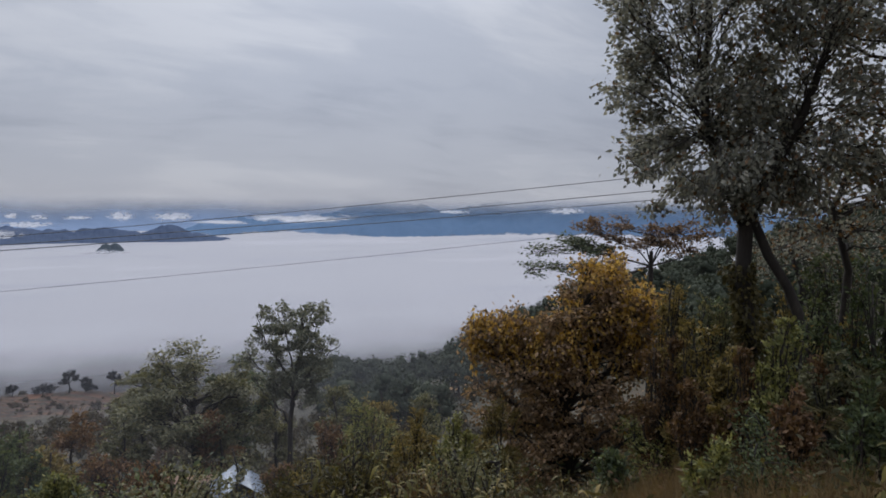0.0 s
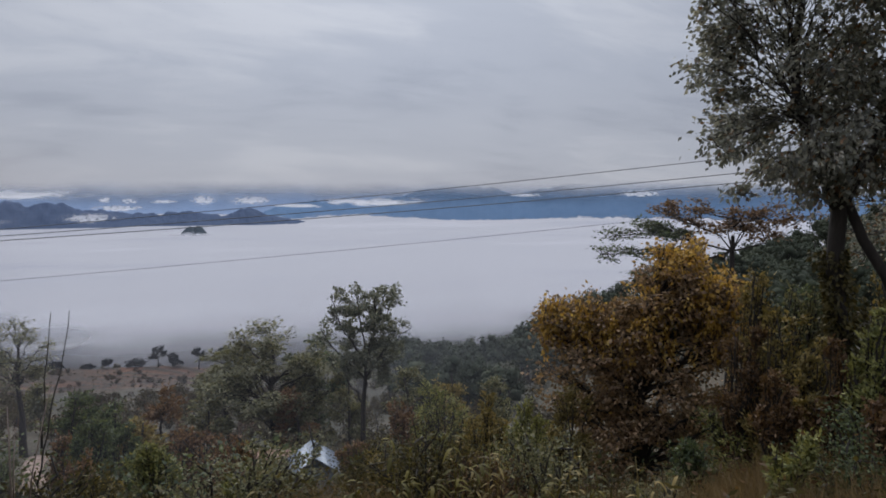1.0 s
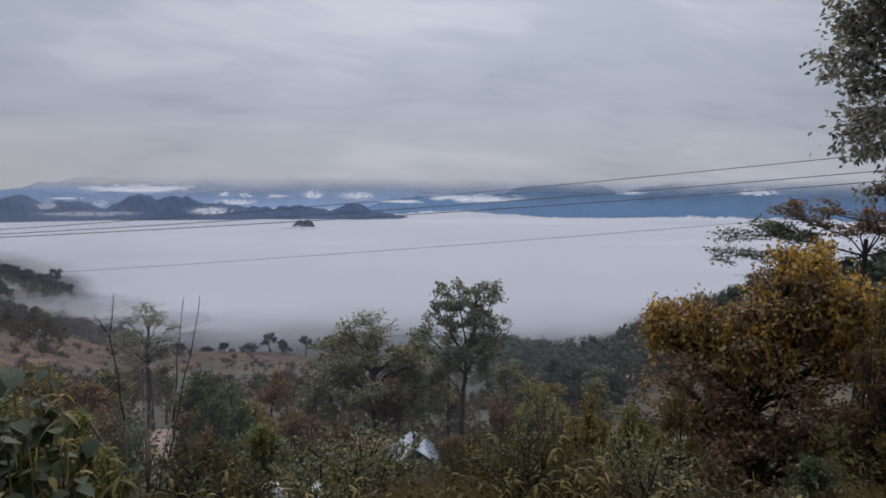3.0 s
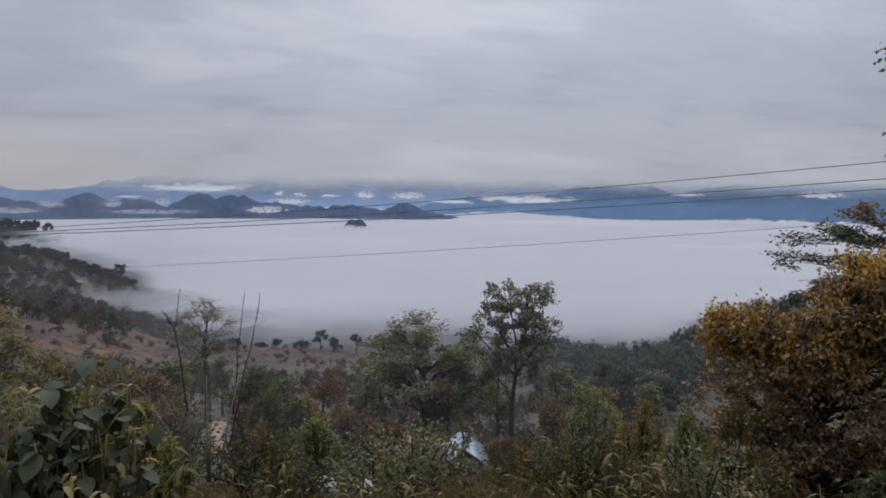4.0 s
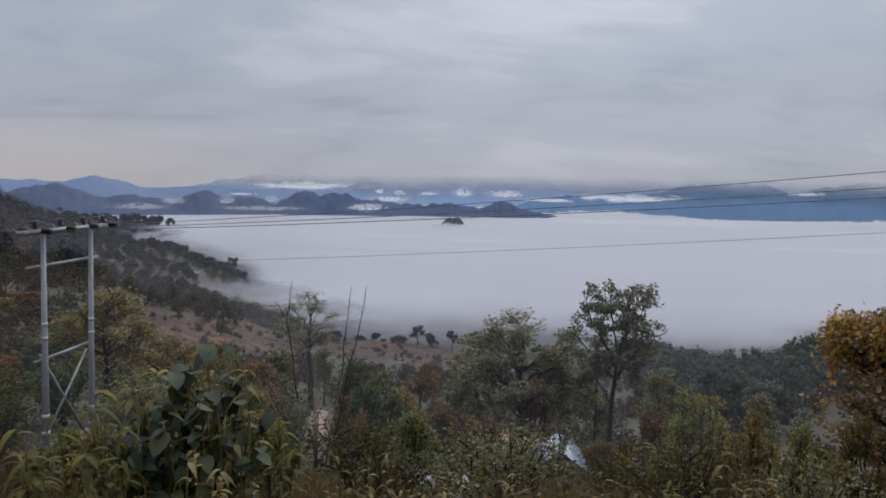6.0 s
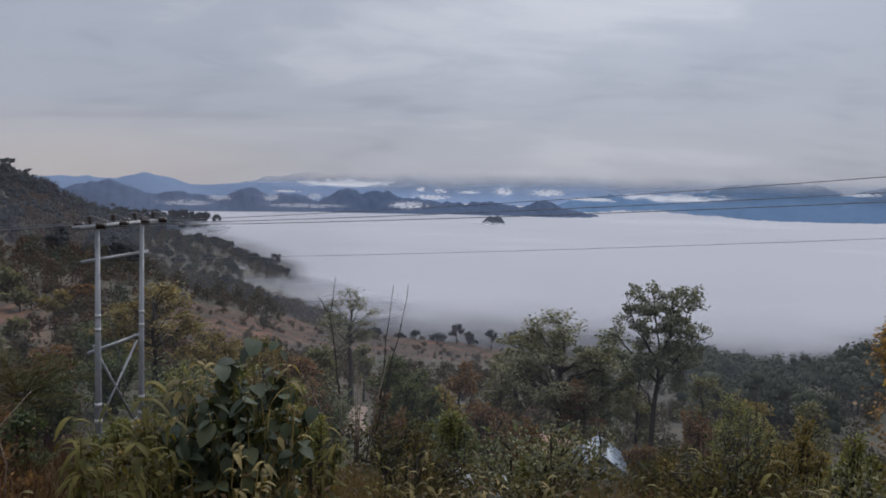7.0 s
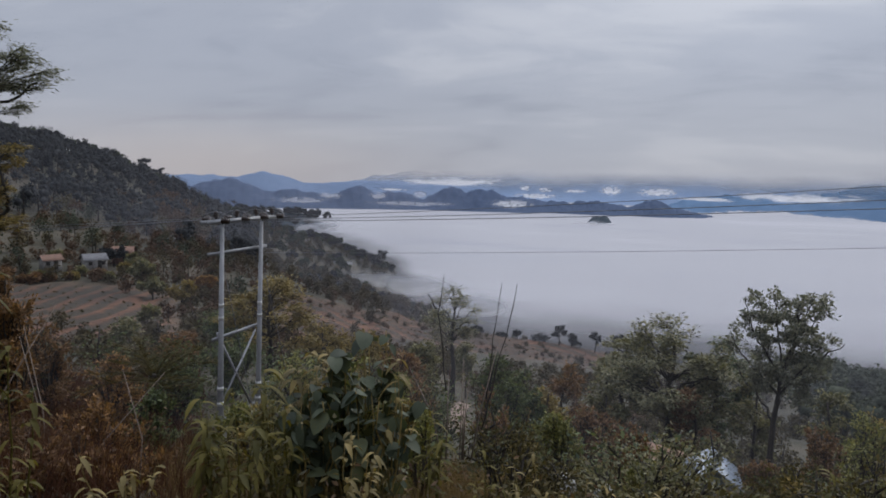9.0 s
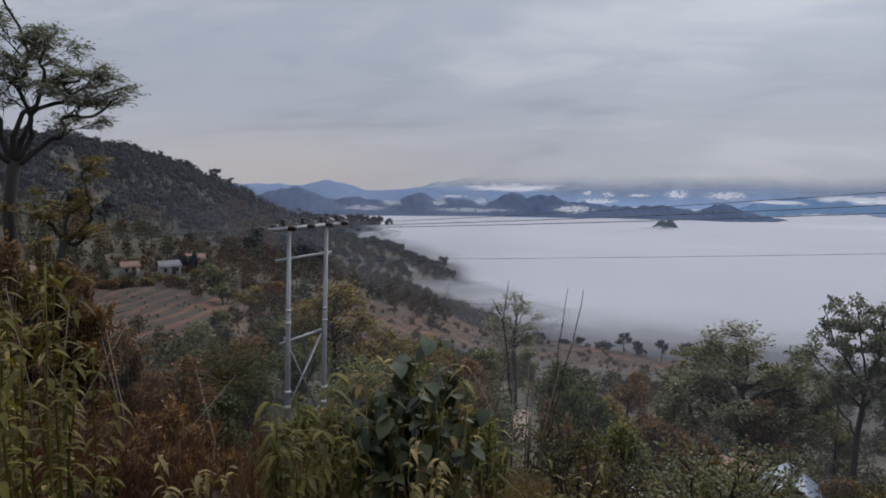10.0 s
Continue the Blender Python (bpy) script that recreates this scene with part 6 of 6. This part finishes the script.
def clothe():
    rng = np.random.default_rng(900)
    kinds = []
    for k, (mat, txt) in enumerate(((WEED_GREEN, "dull green shrub"), (LEAF_GREEN, "green shrub"), (WEED_BROWN, "dull brown shrub"), (LEAF_DARK, "dark green shrub"), (WEED_GREEN, "dark olive shrub"), (LEAF_GREY, "grey-green shrub"))):
        r2 = np.random.default_rng(910 + k)
        cl = blobs_in(r2, (0, 0, 0.95), (0.85, 0.85, 0.75), 15, 0.36, 0.05)
        e = tree("shrub", (0, 0, 0), 920 + k, txt + " on the slope", "shrub", [(0, 0, -0.3), (0, 0, 0.3), (0, 0.05, 0.9)], 0.05, cl, mat, group="shrubs on the slope", twigs=6, per_twig=40, length=0.062, width=0.034, from_base=True, spread=0.3)
        kinds.append(e)
    used = set()
    for k in range(84):
        b = -70 + 122 * ((k * 0.61803) % 1.0) + rng.normal(0, 1)
        r = rng.uniform(9.5, 40)
        top = np.interp(b, [-70, -50, -40, -28, -10, 5, 14, 25, 38, 50], [-12, -15, -19, -17.5, -19, -18.5, -17, -18, -17, -14]) - abs(rng.normal(0, 3.0))
        if (5.8 < b < 9.6) or (-18 < b < -11.5 and r < 27) or (-7 < b < 0 and r < 26):
            continue
        g = spot(b, r)
        h = level(r, top) - g[2]
        if h < 0.8:
            continue
        h = min(h, 4.2)
        w = h * rng.uniform(0.8, 1.25)
        pick = 2 if b > 31 else k % 6
        e = kinds[pick]
        m = Matrix.Translation(Vector(g)) @ Euler((0, 0, rng.uniform(0, 6.28))).to_matrix().to_4x4()
        if pick not in used:
            used.add(pick)
            e.scale = (w / 1.9, w / 1.9, h / 1.9)
            e.location, e.rotation_euler = m.translation, m.to_euler()
            continue
        c = copy_thing(e, m)
        c.scale = (w / 1.9, w / 1.9, h / 1.9)


clothe()
# ---- undergrowth ----


def make_undergrowth():
    """Weeds and low scrub over the near slope: many leafy tufts, one sheet for each colour."""
    rng = np.random.default_rng(500)
    for name, label, mat, count, r0, r1, b0, b1, h, ll, lw, n in (
            ("weeds_green", "green weeds and low scrub on the slope", WEED_GREEN, 320, 5.0, 26, -72, 55, 0.9, 0.11, 0.05, 66),
            ("weeds_olive", "dull grey-green weeds and low scrub on the slope", WEED_GREEN, 420, 4.5, 34, -72, 55, 1.0, 0.115, 0.05, 66),
            ("weeds_rust", "reddish brown dying weeds on the slope", WEED_BROWN, 330, 5.0, 38, -72, 58, 1.0, 0.11, 0.042, 60),
            ("scrub_dark", "dark green scrub lower down the slope", LEAF_DARK, 300, 18, 60, -72, 55, 1.9, 0.24, 0.13, 90)):
        b = rng.uniform(b0, b1, count)
        r = np.sqrt(rng.uniform(r0 ** 2, r1 ** 2, count))
        if "rust" not in name:
            b = np.where((b > 31) & (b < 46) & (r < 34), b - 42, b)
        else:
            r = np.where((b > 30) & (r < 10), r + 9, r)
        r = np.where((b > -6.9) & (b < -0.2) & (r > 7) & (r < 21.5), r + 15, r)
        r = np.where((b > -17.0) & (b < -11.4) & (r > 18) & (r < 28), r + 22, r)
        b = np.where((b > 6.0) & (b < 9.6) & (r > 18), b + 4.5, b)
        x, y = -np.sin(np.radians(b)) * r, np.cos(np.radians(b)) * r
        z = height(x, y)
        c = np.stack([x, y, z], -1)
        hh = h * rng.uniform(0.5, 1.3, count)
        u = rng.random((count, n, 1))
        off = rng.normal(0, 0.38, (count, n, 3)) * hh[:, None, None] * np.array([1, 1, 0])
        P = (c[:, None] + off + np.array([0, 0, 1.0]) * hh[:, None, None] * u ** 0.7).reshape(-1, 3)
        D = (off * 1.2 + np.array([0, 0, 0.4])).reshape(-1, 3)
        ob = new(name, mesh_from(name, *leaves(rng, P, D, ll, lw, 0.15), mat))
        tagged(ob, label, "undergrowth", kind="stuff")


make_undergrowth()


def make_grass(name, label, seed, count, b0, b1, r0, r1, h, mat, clump=30):
    rng = np.random.default_rng(seed)
    b = rng.uniform(b0, b1, count)
    r = np.sqrt(rng.uniform(r0 ** 2, r1 ** 2, count))
    r = np.where((b > -6.9) & (b < -0.2) & (r > 7) & (r < 21.5), r + 15, r)
    r = np.where((b > -17.0) & (b < -11.4) & (r > 18) & (r < 28), r + 22, r)
    x, y = -np.sin(np.radians(b)) * r, np.cos(np.radians(b)) * r
    c = np.stack([x, y, height(x, y) - 0.03], -1)
    P = (c[:, None] + rng.normal(0, 0.12, (count, clump, 3)) * [1, 1, 0]).reshape(-1, 3)
    D = rng.normal(0, 0.35, (len(P), 3)) * [1, 1, 0.2] + [0, 0, 1.6]
    L = h * rng.uniform(0.5, 1.2, (len(P), 1))
    d = D / np.linalg.norm(D, axis=1, keepdims=True)
    s = np.cross(d, rng.normal(0, 1, d.shape))
    s /= np.linalg.norm(s, axis=1, keepdims=True)
    w = 0.007
    lean = rng.normal(0, 0.25, d.shape) * [1, 1, 0] * L
    tip = P + d * L + lean
    v = np.stack([P - s * w, P + s * w, tip + s * w * 0.15, tip - s * w * 0.15], 1).reshape(-1, 3)
    ob = new(name, mesh_from(name, v, np.arange(len(v)).reshape(-1, 4), mat))
    tagged(ob, label, "grass", kind="stuff")


make_grass("dry_grass_verge", "tufts of dry tan grass on the verge", 601, 800, -72, -40, 6.0, 14, 0.75, DRY)
make_grass("dry_grass_slope", "dry grass between the shrubs on the slope", 602, 1100, -44, 34, 7, 22, 0.9, DRY, 22)
make_grass("red_brush", "reddish dry brush on the slope", 603, 1200, 30, 58, 8, 34, 1.1, RED_DRY, 20)

# ---- near plants ----


def blade(rng, base, way, length, width, curl, n=5):
    """A lance-shaped leaf of two rows of faces that bends over under its weight."""
    way = way / np.linalg.norm(way)
    s = np.cross(way, [0, 0, 1.0])
    s /= np.linalg.norm(s) + 1e-9
    t = np.linspace(0, 1, n)
    spine = base + way * (t * length)[:, None] - np.array([0, 0, 1]) * (curl * length * t ** 2)[:, None]
    w = width * np.sin(np.pi * np.clip(t * 0.93 + 0.06, 0, 1)) ** 0.8 / 2
    lift = np.array([0, 0, 0.25])
    v = np.stack([spine - s * w[:, None] + lift * w[:, None], spine, spine + s * w[:, None] + lift * w[:, None]], 1).reshape(-1, 3)
    f = []
    for i in range(n - 1):
        f += [(3 * i, 3 * i + 3, 3 * i + 4, 3 * i + 1), (3 * i + 1, 3 * i + 4, 3 * i + 5, 3 * i + 2)]
    return v, np.array(f)


def herb(bearing, reach, top, seed, label, mat, stalks=6, per=12, ll=0.28, lw=0.06, spread=0.5, curl=0.75, group="tall leafy plants", whorl=False, low=0.2, name="leafy_plant"):
    """A clump of upright stalks, each with long leaves."""
    rng = np.random.default_rng(seed)
    g = spot(bearing, reach)
    h = max(level(reach, top) - g[2], 0.6)
    e = empty(name, g, label, "plant", group)
    stems, lv = [], []
    for k in range(stalks):
        a, d = rng.uniform(0, 2 * np.pi), rng.uniform(0.02, spread)
        foot = np.array([math.cos(a) * d * 0.3, math.sin(a) * d * 0.3, -0.1])
        hh = h * rng.uniform(0.65, 1.0) if k else h
        tip = np.array([math.cos(a) * d, math.sin(a) * d, hh])
        st = bend(foot, tip, 0.0, 6, 0.02, rng)
        stems.append(tube(st, np.linspace(0.014, 0.005, 6), 5))
        for j in range(per):
            t = (1 - (1 - low) * rng.random() ** 1.3) if not whorl else 1 - (1 - low) * (j // 4) / max(per // 4, 1)
            p = foot + (tip - foot) * t
            q = rng.uniform(0, 2 * np.pi)
            w = np.array([math.cos(q), math.sin(q), rng.uniform(0.1, 0.7)])
            lv.append(blade(rng, p, w, ll * rng.uniform(0.6, 1.15), lw * rng.uniform(0.8, 1.2), curl * rng.uniform(0.6, 1.5)))
    part("stem", mesh_from(name + "_stem", *merge(stems), mat, True), e)
    part("foliage", mesh_from(name + "_foliage", *merge(lv), mat, True), e)
    return e


for n, (hb, hr, ha, st, pr, L, W, mat, sp) in enumerate([
        (45.8, 5.5, -5.5, 7, 34, 0.17, 0.042, LEAF_LIME, 0.6), (49.5, 4.6, -9.0, 6, 30, 0.16, 0.04, LEAF_LIME, 0.5), (43.4, 6.0, -13.0, 5, 26, 0.16, 0.042, LEAF_LIME, 0.4), (47.2, 6.4, -7.5, 5, 30, 0.16, 0.04, LEAF_OLIVE, 0.6),
        (28.6, 8.0, -19.3, 6, 15, 0.30, 0.07, LEAF_LIME, 0.5), (26.4, 7.6, -21.0, 5, 14, 0.28, 0.07, LEAF_LIME, 0.5), (21.6, 9.5, -15.4, 5, 14, 0.36, 0.085, LEAF_OLIVE, 0.6), (25.2, 8.6, -17.6, 5, 16, 0.26, 0.06, LEAF_LIME, 0.5), (22.4, 8.4, -18.4, 5, 16, 0.24, 0.06, LEAF_LIME, 0.5), (23.0, 9.0, -16.2, 4, 12, 0.36, 0.085, LEAF_LIME, 0.5),
        (10.8, 8.0, -20.4, 5, 10, 0.26, 0.053, LEAF_LIME, 0.4), (5.0, 8.4, -22.6, 4, 10, 0.24, 0.045, LEAF_LIME, 0.5), (13.4, 9.0, -16.0, 4, 9, 0.30, 0.075, LEAF_OLIVE, 0.5),
        (-22.6, 9.0, -21.5, 5, 10, 0.24, 0.053, LEAF_LIME, 0.5), (-26.8, 8.6, -21.0, 5, 10, 0.24, 0.053, LEAF_LIME, 0.5), (-30.0, 9.0, -21.5, 4, 10, 0.22, 0.045, LEAF_OLIVE, 0.5), (-33.5, 8.2, -22.5, 5, 10, 0.22, 0.045, LEAF_LIME, 0.5), (-18.0, 9.0, -23.5, 4, 8, 0.22, 0.045, LEAF_LIME, 0.5),
        (-66.5, 7.0, -14.8, 4, 8, 0.22, 0.06, LEAF_LIME, 0.4), (-10.0, 9.0, -24.0, 5, 8, 0.24, 0.045, LEAF_OLIVE, 0.5), (-3.2, 8.5, -25.0, 5, 8, 0.24, 0.045, LEAF_OLIVE, 0.5), (17.0, 7.5, -22.0, 6, 14, 0.2, 0.06, LEAF_OLIVE, 0.5), (36.0, 7.0, -22.5, 6, 14, 0.2, 0.05, LEAF_OLIVE, 0.5), (1.5, 8.0, -23.8, 5, 10, 0.2, 0.045, LEAF_OLIVE, 0.5), (-37.0, 9.0, -22.0, 5, 10, 0.22, 0.045, LEAF_OLIVE, 0.5), (-40.5, 8.6, -22.5, 5, 10, 0.22, 0.045, LEAF_LIME, 0.5), (-44.0, 9.2, -22.0, 4, 10, 0.22, 0.045, LEAF_OLIVE, 0.5)]):
    herb(hb, hr, ha, 700 + n, "tall yellow-green plant with long drooping leaves" if mat is LEAF_LIME else "tall olive-green plant with long drooping leaves", mat, st, pr, L, W, sp)


def broad_leaf(base, way, length, width, n=5):
    way = way / np.linalg.norm(way)
    s = np.cross(way, [0, 0, 1.0])
    s /= np.linalg.norm(s) + 1e-9
    u = np.cross(s, way)
    t = np.linspace(0, 1, n + 1)
    w = width / 2 * np.sin(np.pi * (t ** 0.8 * 0.84 + 0.14)) ** 0.8 * np.where(t > 0.99, 0.05, 1)
    spine = base + way * (t * length)[:, None] - np.array([0, 0, 1]) * (0.25 * length * t ** 2)[:, None]
    v = np.stack([spine - s * w[:, None] + u * w[:, None] * 0.22, spine, spine + s * w[:, None] + u * w[:, None] * 0.22], 1).reshape(-1, 3)
    f = []
    for i in range(n):
        f += [(3 * i, 3 * i + 1, 3 * i + 4, 3 * i + 3), (3 * i + 1, 3 * i + 2, 3 * i + 5, 3 * i + 4)]
    return v, np.array(f)


def broad_leaved_plant(bearing, reach, top, low, wide, n, ll, seed, label, stems=7):
    rng = np.random.default_rng(seed)
    g = spot(bearing, reach)
    h, z0 = level(reach, top) - g[2], max(level(reach, low) - g[2], 0.2)
    w = reach * math.radians(wide) / 2
    e = empty("broad_leaved_plant", g, label, "plant")
    ends, wood = [], []
    for k in range(stems):
        a = rng.uniform(0, 2 * np.pi)
        d = w * math.sqrt(rng.random()) * 0.8
        tip = np.array([math.cos(a) * d, math.sin(a) * d, z0 + (h - z0) * (1 - 0.75 * d / w) * rng.uniform(0.75, 1.0)])
        st = bend((0.1 * math.cos(a), 0.1 * math.sin(a), -0.2), tip, 0.2, 8, 0.03, rng)
        wood.append(tube(st, np.linspace(0.022, 0.008, 8), 6))
        ends.append(st)
    part("stem", mesh_from("broad_plant_stem", *merge(wood), LEAF_OLIVE, True), e)
    meshes = []
    for k in range(4):
        v, f = broad_leaf(np.zeros(3), np.array([0, 1.0, 0.05 - 0.15 * k]), 1.0, 0.74 + 0.06 * k)
        meshes.append(mesh_from("broad_leaf", v, f, LEAF_LEAFY, True))
    for k in range(n):
        st = ends[k % stems]
        t = 7 - abs(rng.normal(0, 2.2))
        t = max(t, 2)
        i = min(int(t), 6)
        p = st[i] + (st[i + 1] - st[i]) * (t - i)
        q = rng.uniform(0, 2 * np.pi)
        o = new("leaf", meshes[k % 4])
        o.parent = e
        o.matrix_basis = Matrix.Translation(Vector(p)) @ Euler((rng.uniform(-1.15, 0.35), rng.uniform(-0.35, 0.35), q)).to_matrix().to_4x4() @ Matrix.Diagonal((*([ll * rng.uniform(0.55, 1.15)] * 3), 1))
    return e


def leafy(name, dark, light):
    m, g, out = shader(name)
    info = g.add("ShaderNodeObjectInfo").outputs["Random"]
    pos = g.add("ShaderNodeTexCoord").outputs["Object"]
    vein = g.noise(pos, 9.0, 3.0)
    fac = g.math("ADD", g.math("MULTIPLY", info, 0.65), g.math("MULTIPLY", vein, 0.35))
    col = g.ramp(fac, [(0.15, dark), (0.7, light), (0.9, (0.13, 0.125, 0.04))])
    p = g.add("ShaderNodeBsdfPrincipled", {"Base Color": col, "Roughness": 0.62, "Specular IOR Level": 0.25})
    t = g.add("ShaderNodeBsdfTranslucent", {0: g.mix(1.0, col, (1.2, 1.2, 0.6, 1), "MULTIPLY")})
    finish(g, out, g.add("ShaderNodeMixShader", {0: 0.2, 1: p.outputs[0], 2: t.outputs[0]}).outputs[0])
    return m


LEAF_LEAFY = leafy("broad_leaf", (0.030, 0.040, 0.026), (0.088, 0.104, 0.064))
broad_leaved_plant(16.8, 9.0, -12.8, -23, 17.0, 230, 0.27, 801, "big shrub with broad dull green leaves", 15)
bush(17.2, 9.6, -14.5, 9.0, 804, "green shrub among the broad leaves", LEAF_GREEN, ll=0.09, per=26, group="shrubs on the slope")
broad_leaved_plant(14.8, 8.7, -15.0, -24, 9.0, 90, 0.21, 805, "leafy plant with oval dull green leaves", 9)
broad_leaved_plant(19.2, 9.0, -14.6, -22, 8.0, 70, 0.22, 806, "leafy plant with oval olive leaves", 8)
broad_leaved_plant(15.2, 9.6, -11.6, -15, 3.0, 16, 0.20, 802, "tall stalk with broad green leaves", 3)
broad_leaved_plant(20.2, 8.6, -17.5, -24, 6.0, 50, 0.25, 803, "shrub with broad olive leaves", 6)


def palm(bearing, reach, top, seed, label, n=22, ll=2.2):
    rng = np.random.default_rng(seed)
    g = spot(bearing, reach)
    h = max(level(reach, top) - g[2], 1.2)
    e = empty("date_palm", g, label, "palm")
    part("trunk", mesh_from("palm_trunk", *tube([(0, 0, -0.2), (0, 0, h * 0.3), (0, 0, h * 0.55)], [0.15, 0.13, 0.12], 8), BARK, True), e)
    for k in range(n):
        a, el = k * 2.4, rng.uniform(0.25, 1.4)
        way = np.array([math.cos(a) * math.cos(el), math.sin(a) * math.cos(el), math.sin(el)])
        t = np.linspace(0, 1, 9)
        rib = np.array([0, 0, h * 0.5]) + way * (t * ll)[:, None] - np.array([0, 0, 1]) * (0.40 * ll * t ** 2.0)[:, None]
        pieces = [tube(rib, np.linspace(0.02, 0.005, 9), 4)]
        side = np.cross(way, [0, 0, 1.0])
        side /= np.linalg.norm(side)
        for i in np.linspace(1, 7.9, 34):
            j = min(int(i), 7)
            p = rib[j] + (rib[j + 1] - rib[j]) * (i - j)
            for s in (-1, 1):
                w = side * s + way * 0.8
                pieces.append(leaves(rng, p[None], w[None] * 3, 0.40 * ll / 2.2, 0.024, 0.9))
        part("frond", mesh_from("frond", *merge(pieces), WEED_GREEN), e)


palm(33.2, 20, -10.6, 811, "dull green date palm with arching fronds", 22, 2.2)
palm(-65.5, 11.5, -10.5, 812, "small palm under the tall trees", 14, 1.5)
palm(43.5, 24, -13.5, 813, "dark green palm on the slope", 16, 2.0)


def stick(pts, r, label, name="bare_stick"):
    e = np.asarray(pts, float)
    ob = new(name, mesh_from(name, *tube(e, np.linspace(r, r * 0.35, len(e)), 5), PALE_BARK if "reddish" in label else BARK, True))
    tagged(ob, label, "branch", "bare sticks")


def way_at(b, r, a):
    return bearing_point(b, r, level(r, a))


# bare shoots that stand up out of the scrub
for pts in ([(3.46, 9, -9.1), (4.1, 9, -12.8), (5.18, 9, -17.0), (6.16, 9, -21.5)], [(9.81, 9.2, -8.5), (10.2, 9.2, -11.9), (9.4, 9.2, -18.4)], [(11.25, 9.2, -10.0), (10.4, 9.2, -11.5)], [(4.72, 9.4, -9.1), (5.32, 9.4, -14.0), (5.78, 9.4, -19.0)]):
    line = np.array([way_at(*q) for q in pts][::-1])
    fine = np.concatenate([line[i] + (line[i + 1] - line[i]) * np.linspace(0, 1, 4, endpoint=False)[:, None] for i in range(len(line) - 1)] + [line[-1:]])
    fine[1:-1] += np.random.default_rng(len(fine)).normal(0, 0.010, fine[1:-1].shape)
    stick(fine, 0.012, "bare upright dead shoot above the scrub")
rng = np.random.default_rng(77)
for k in range(6):
    b, r = rng.uniform(6.5, 10.5), rng.uniform(8.5, 10)
    lean = rng.normal(0, 1.1)
    stick([way_at(b, r, -24), way_at(b + lean * 0.3, r, -20.5), way_at(b + lean, r, rng.uniform(-17.5, -14.5))], 0.013, "pale bare reddish stalk in the scrub")
for k in range(9):
    b, r = rng.uniform(34, 48), rng.uniform(7.5, 11)
    f = spot(b, r)
    hgt = rng.uniform(1.6, 3.2)
    stick([f - [0, 0, 0.1], f + [rng.normal(0, .15), rng.normal(0, .15), hgt * 0.5], f + [rng.normal(0, .4), rng.normal(0, .4), hgt]], 0.014, "bare reddish dead stalk in the dry brush")
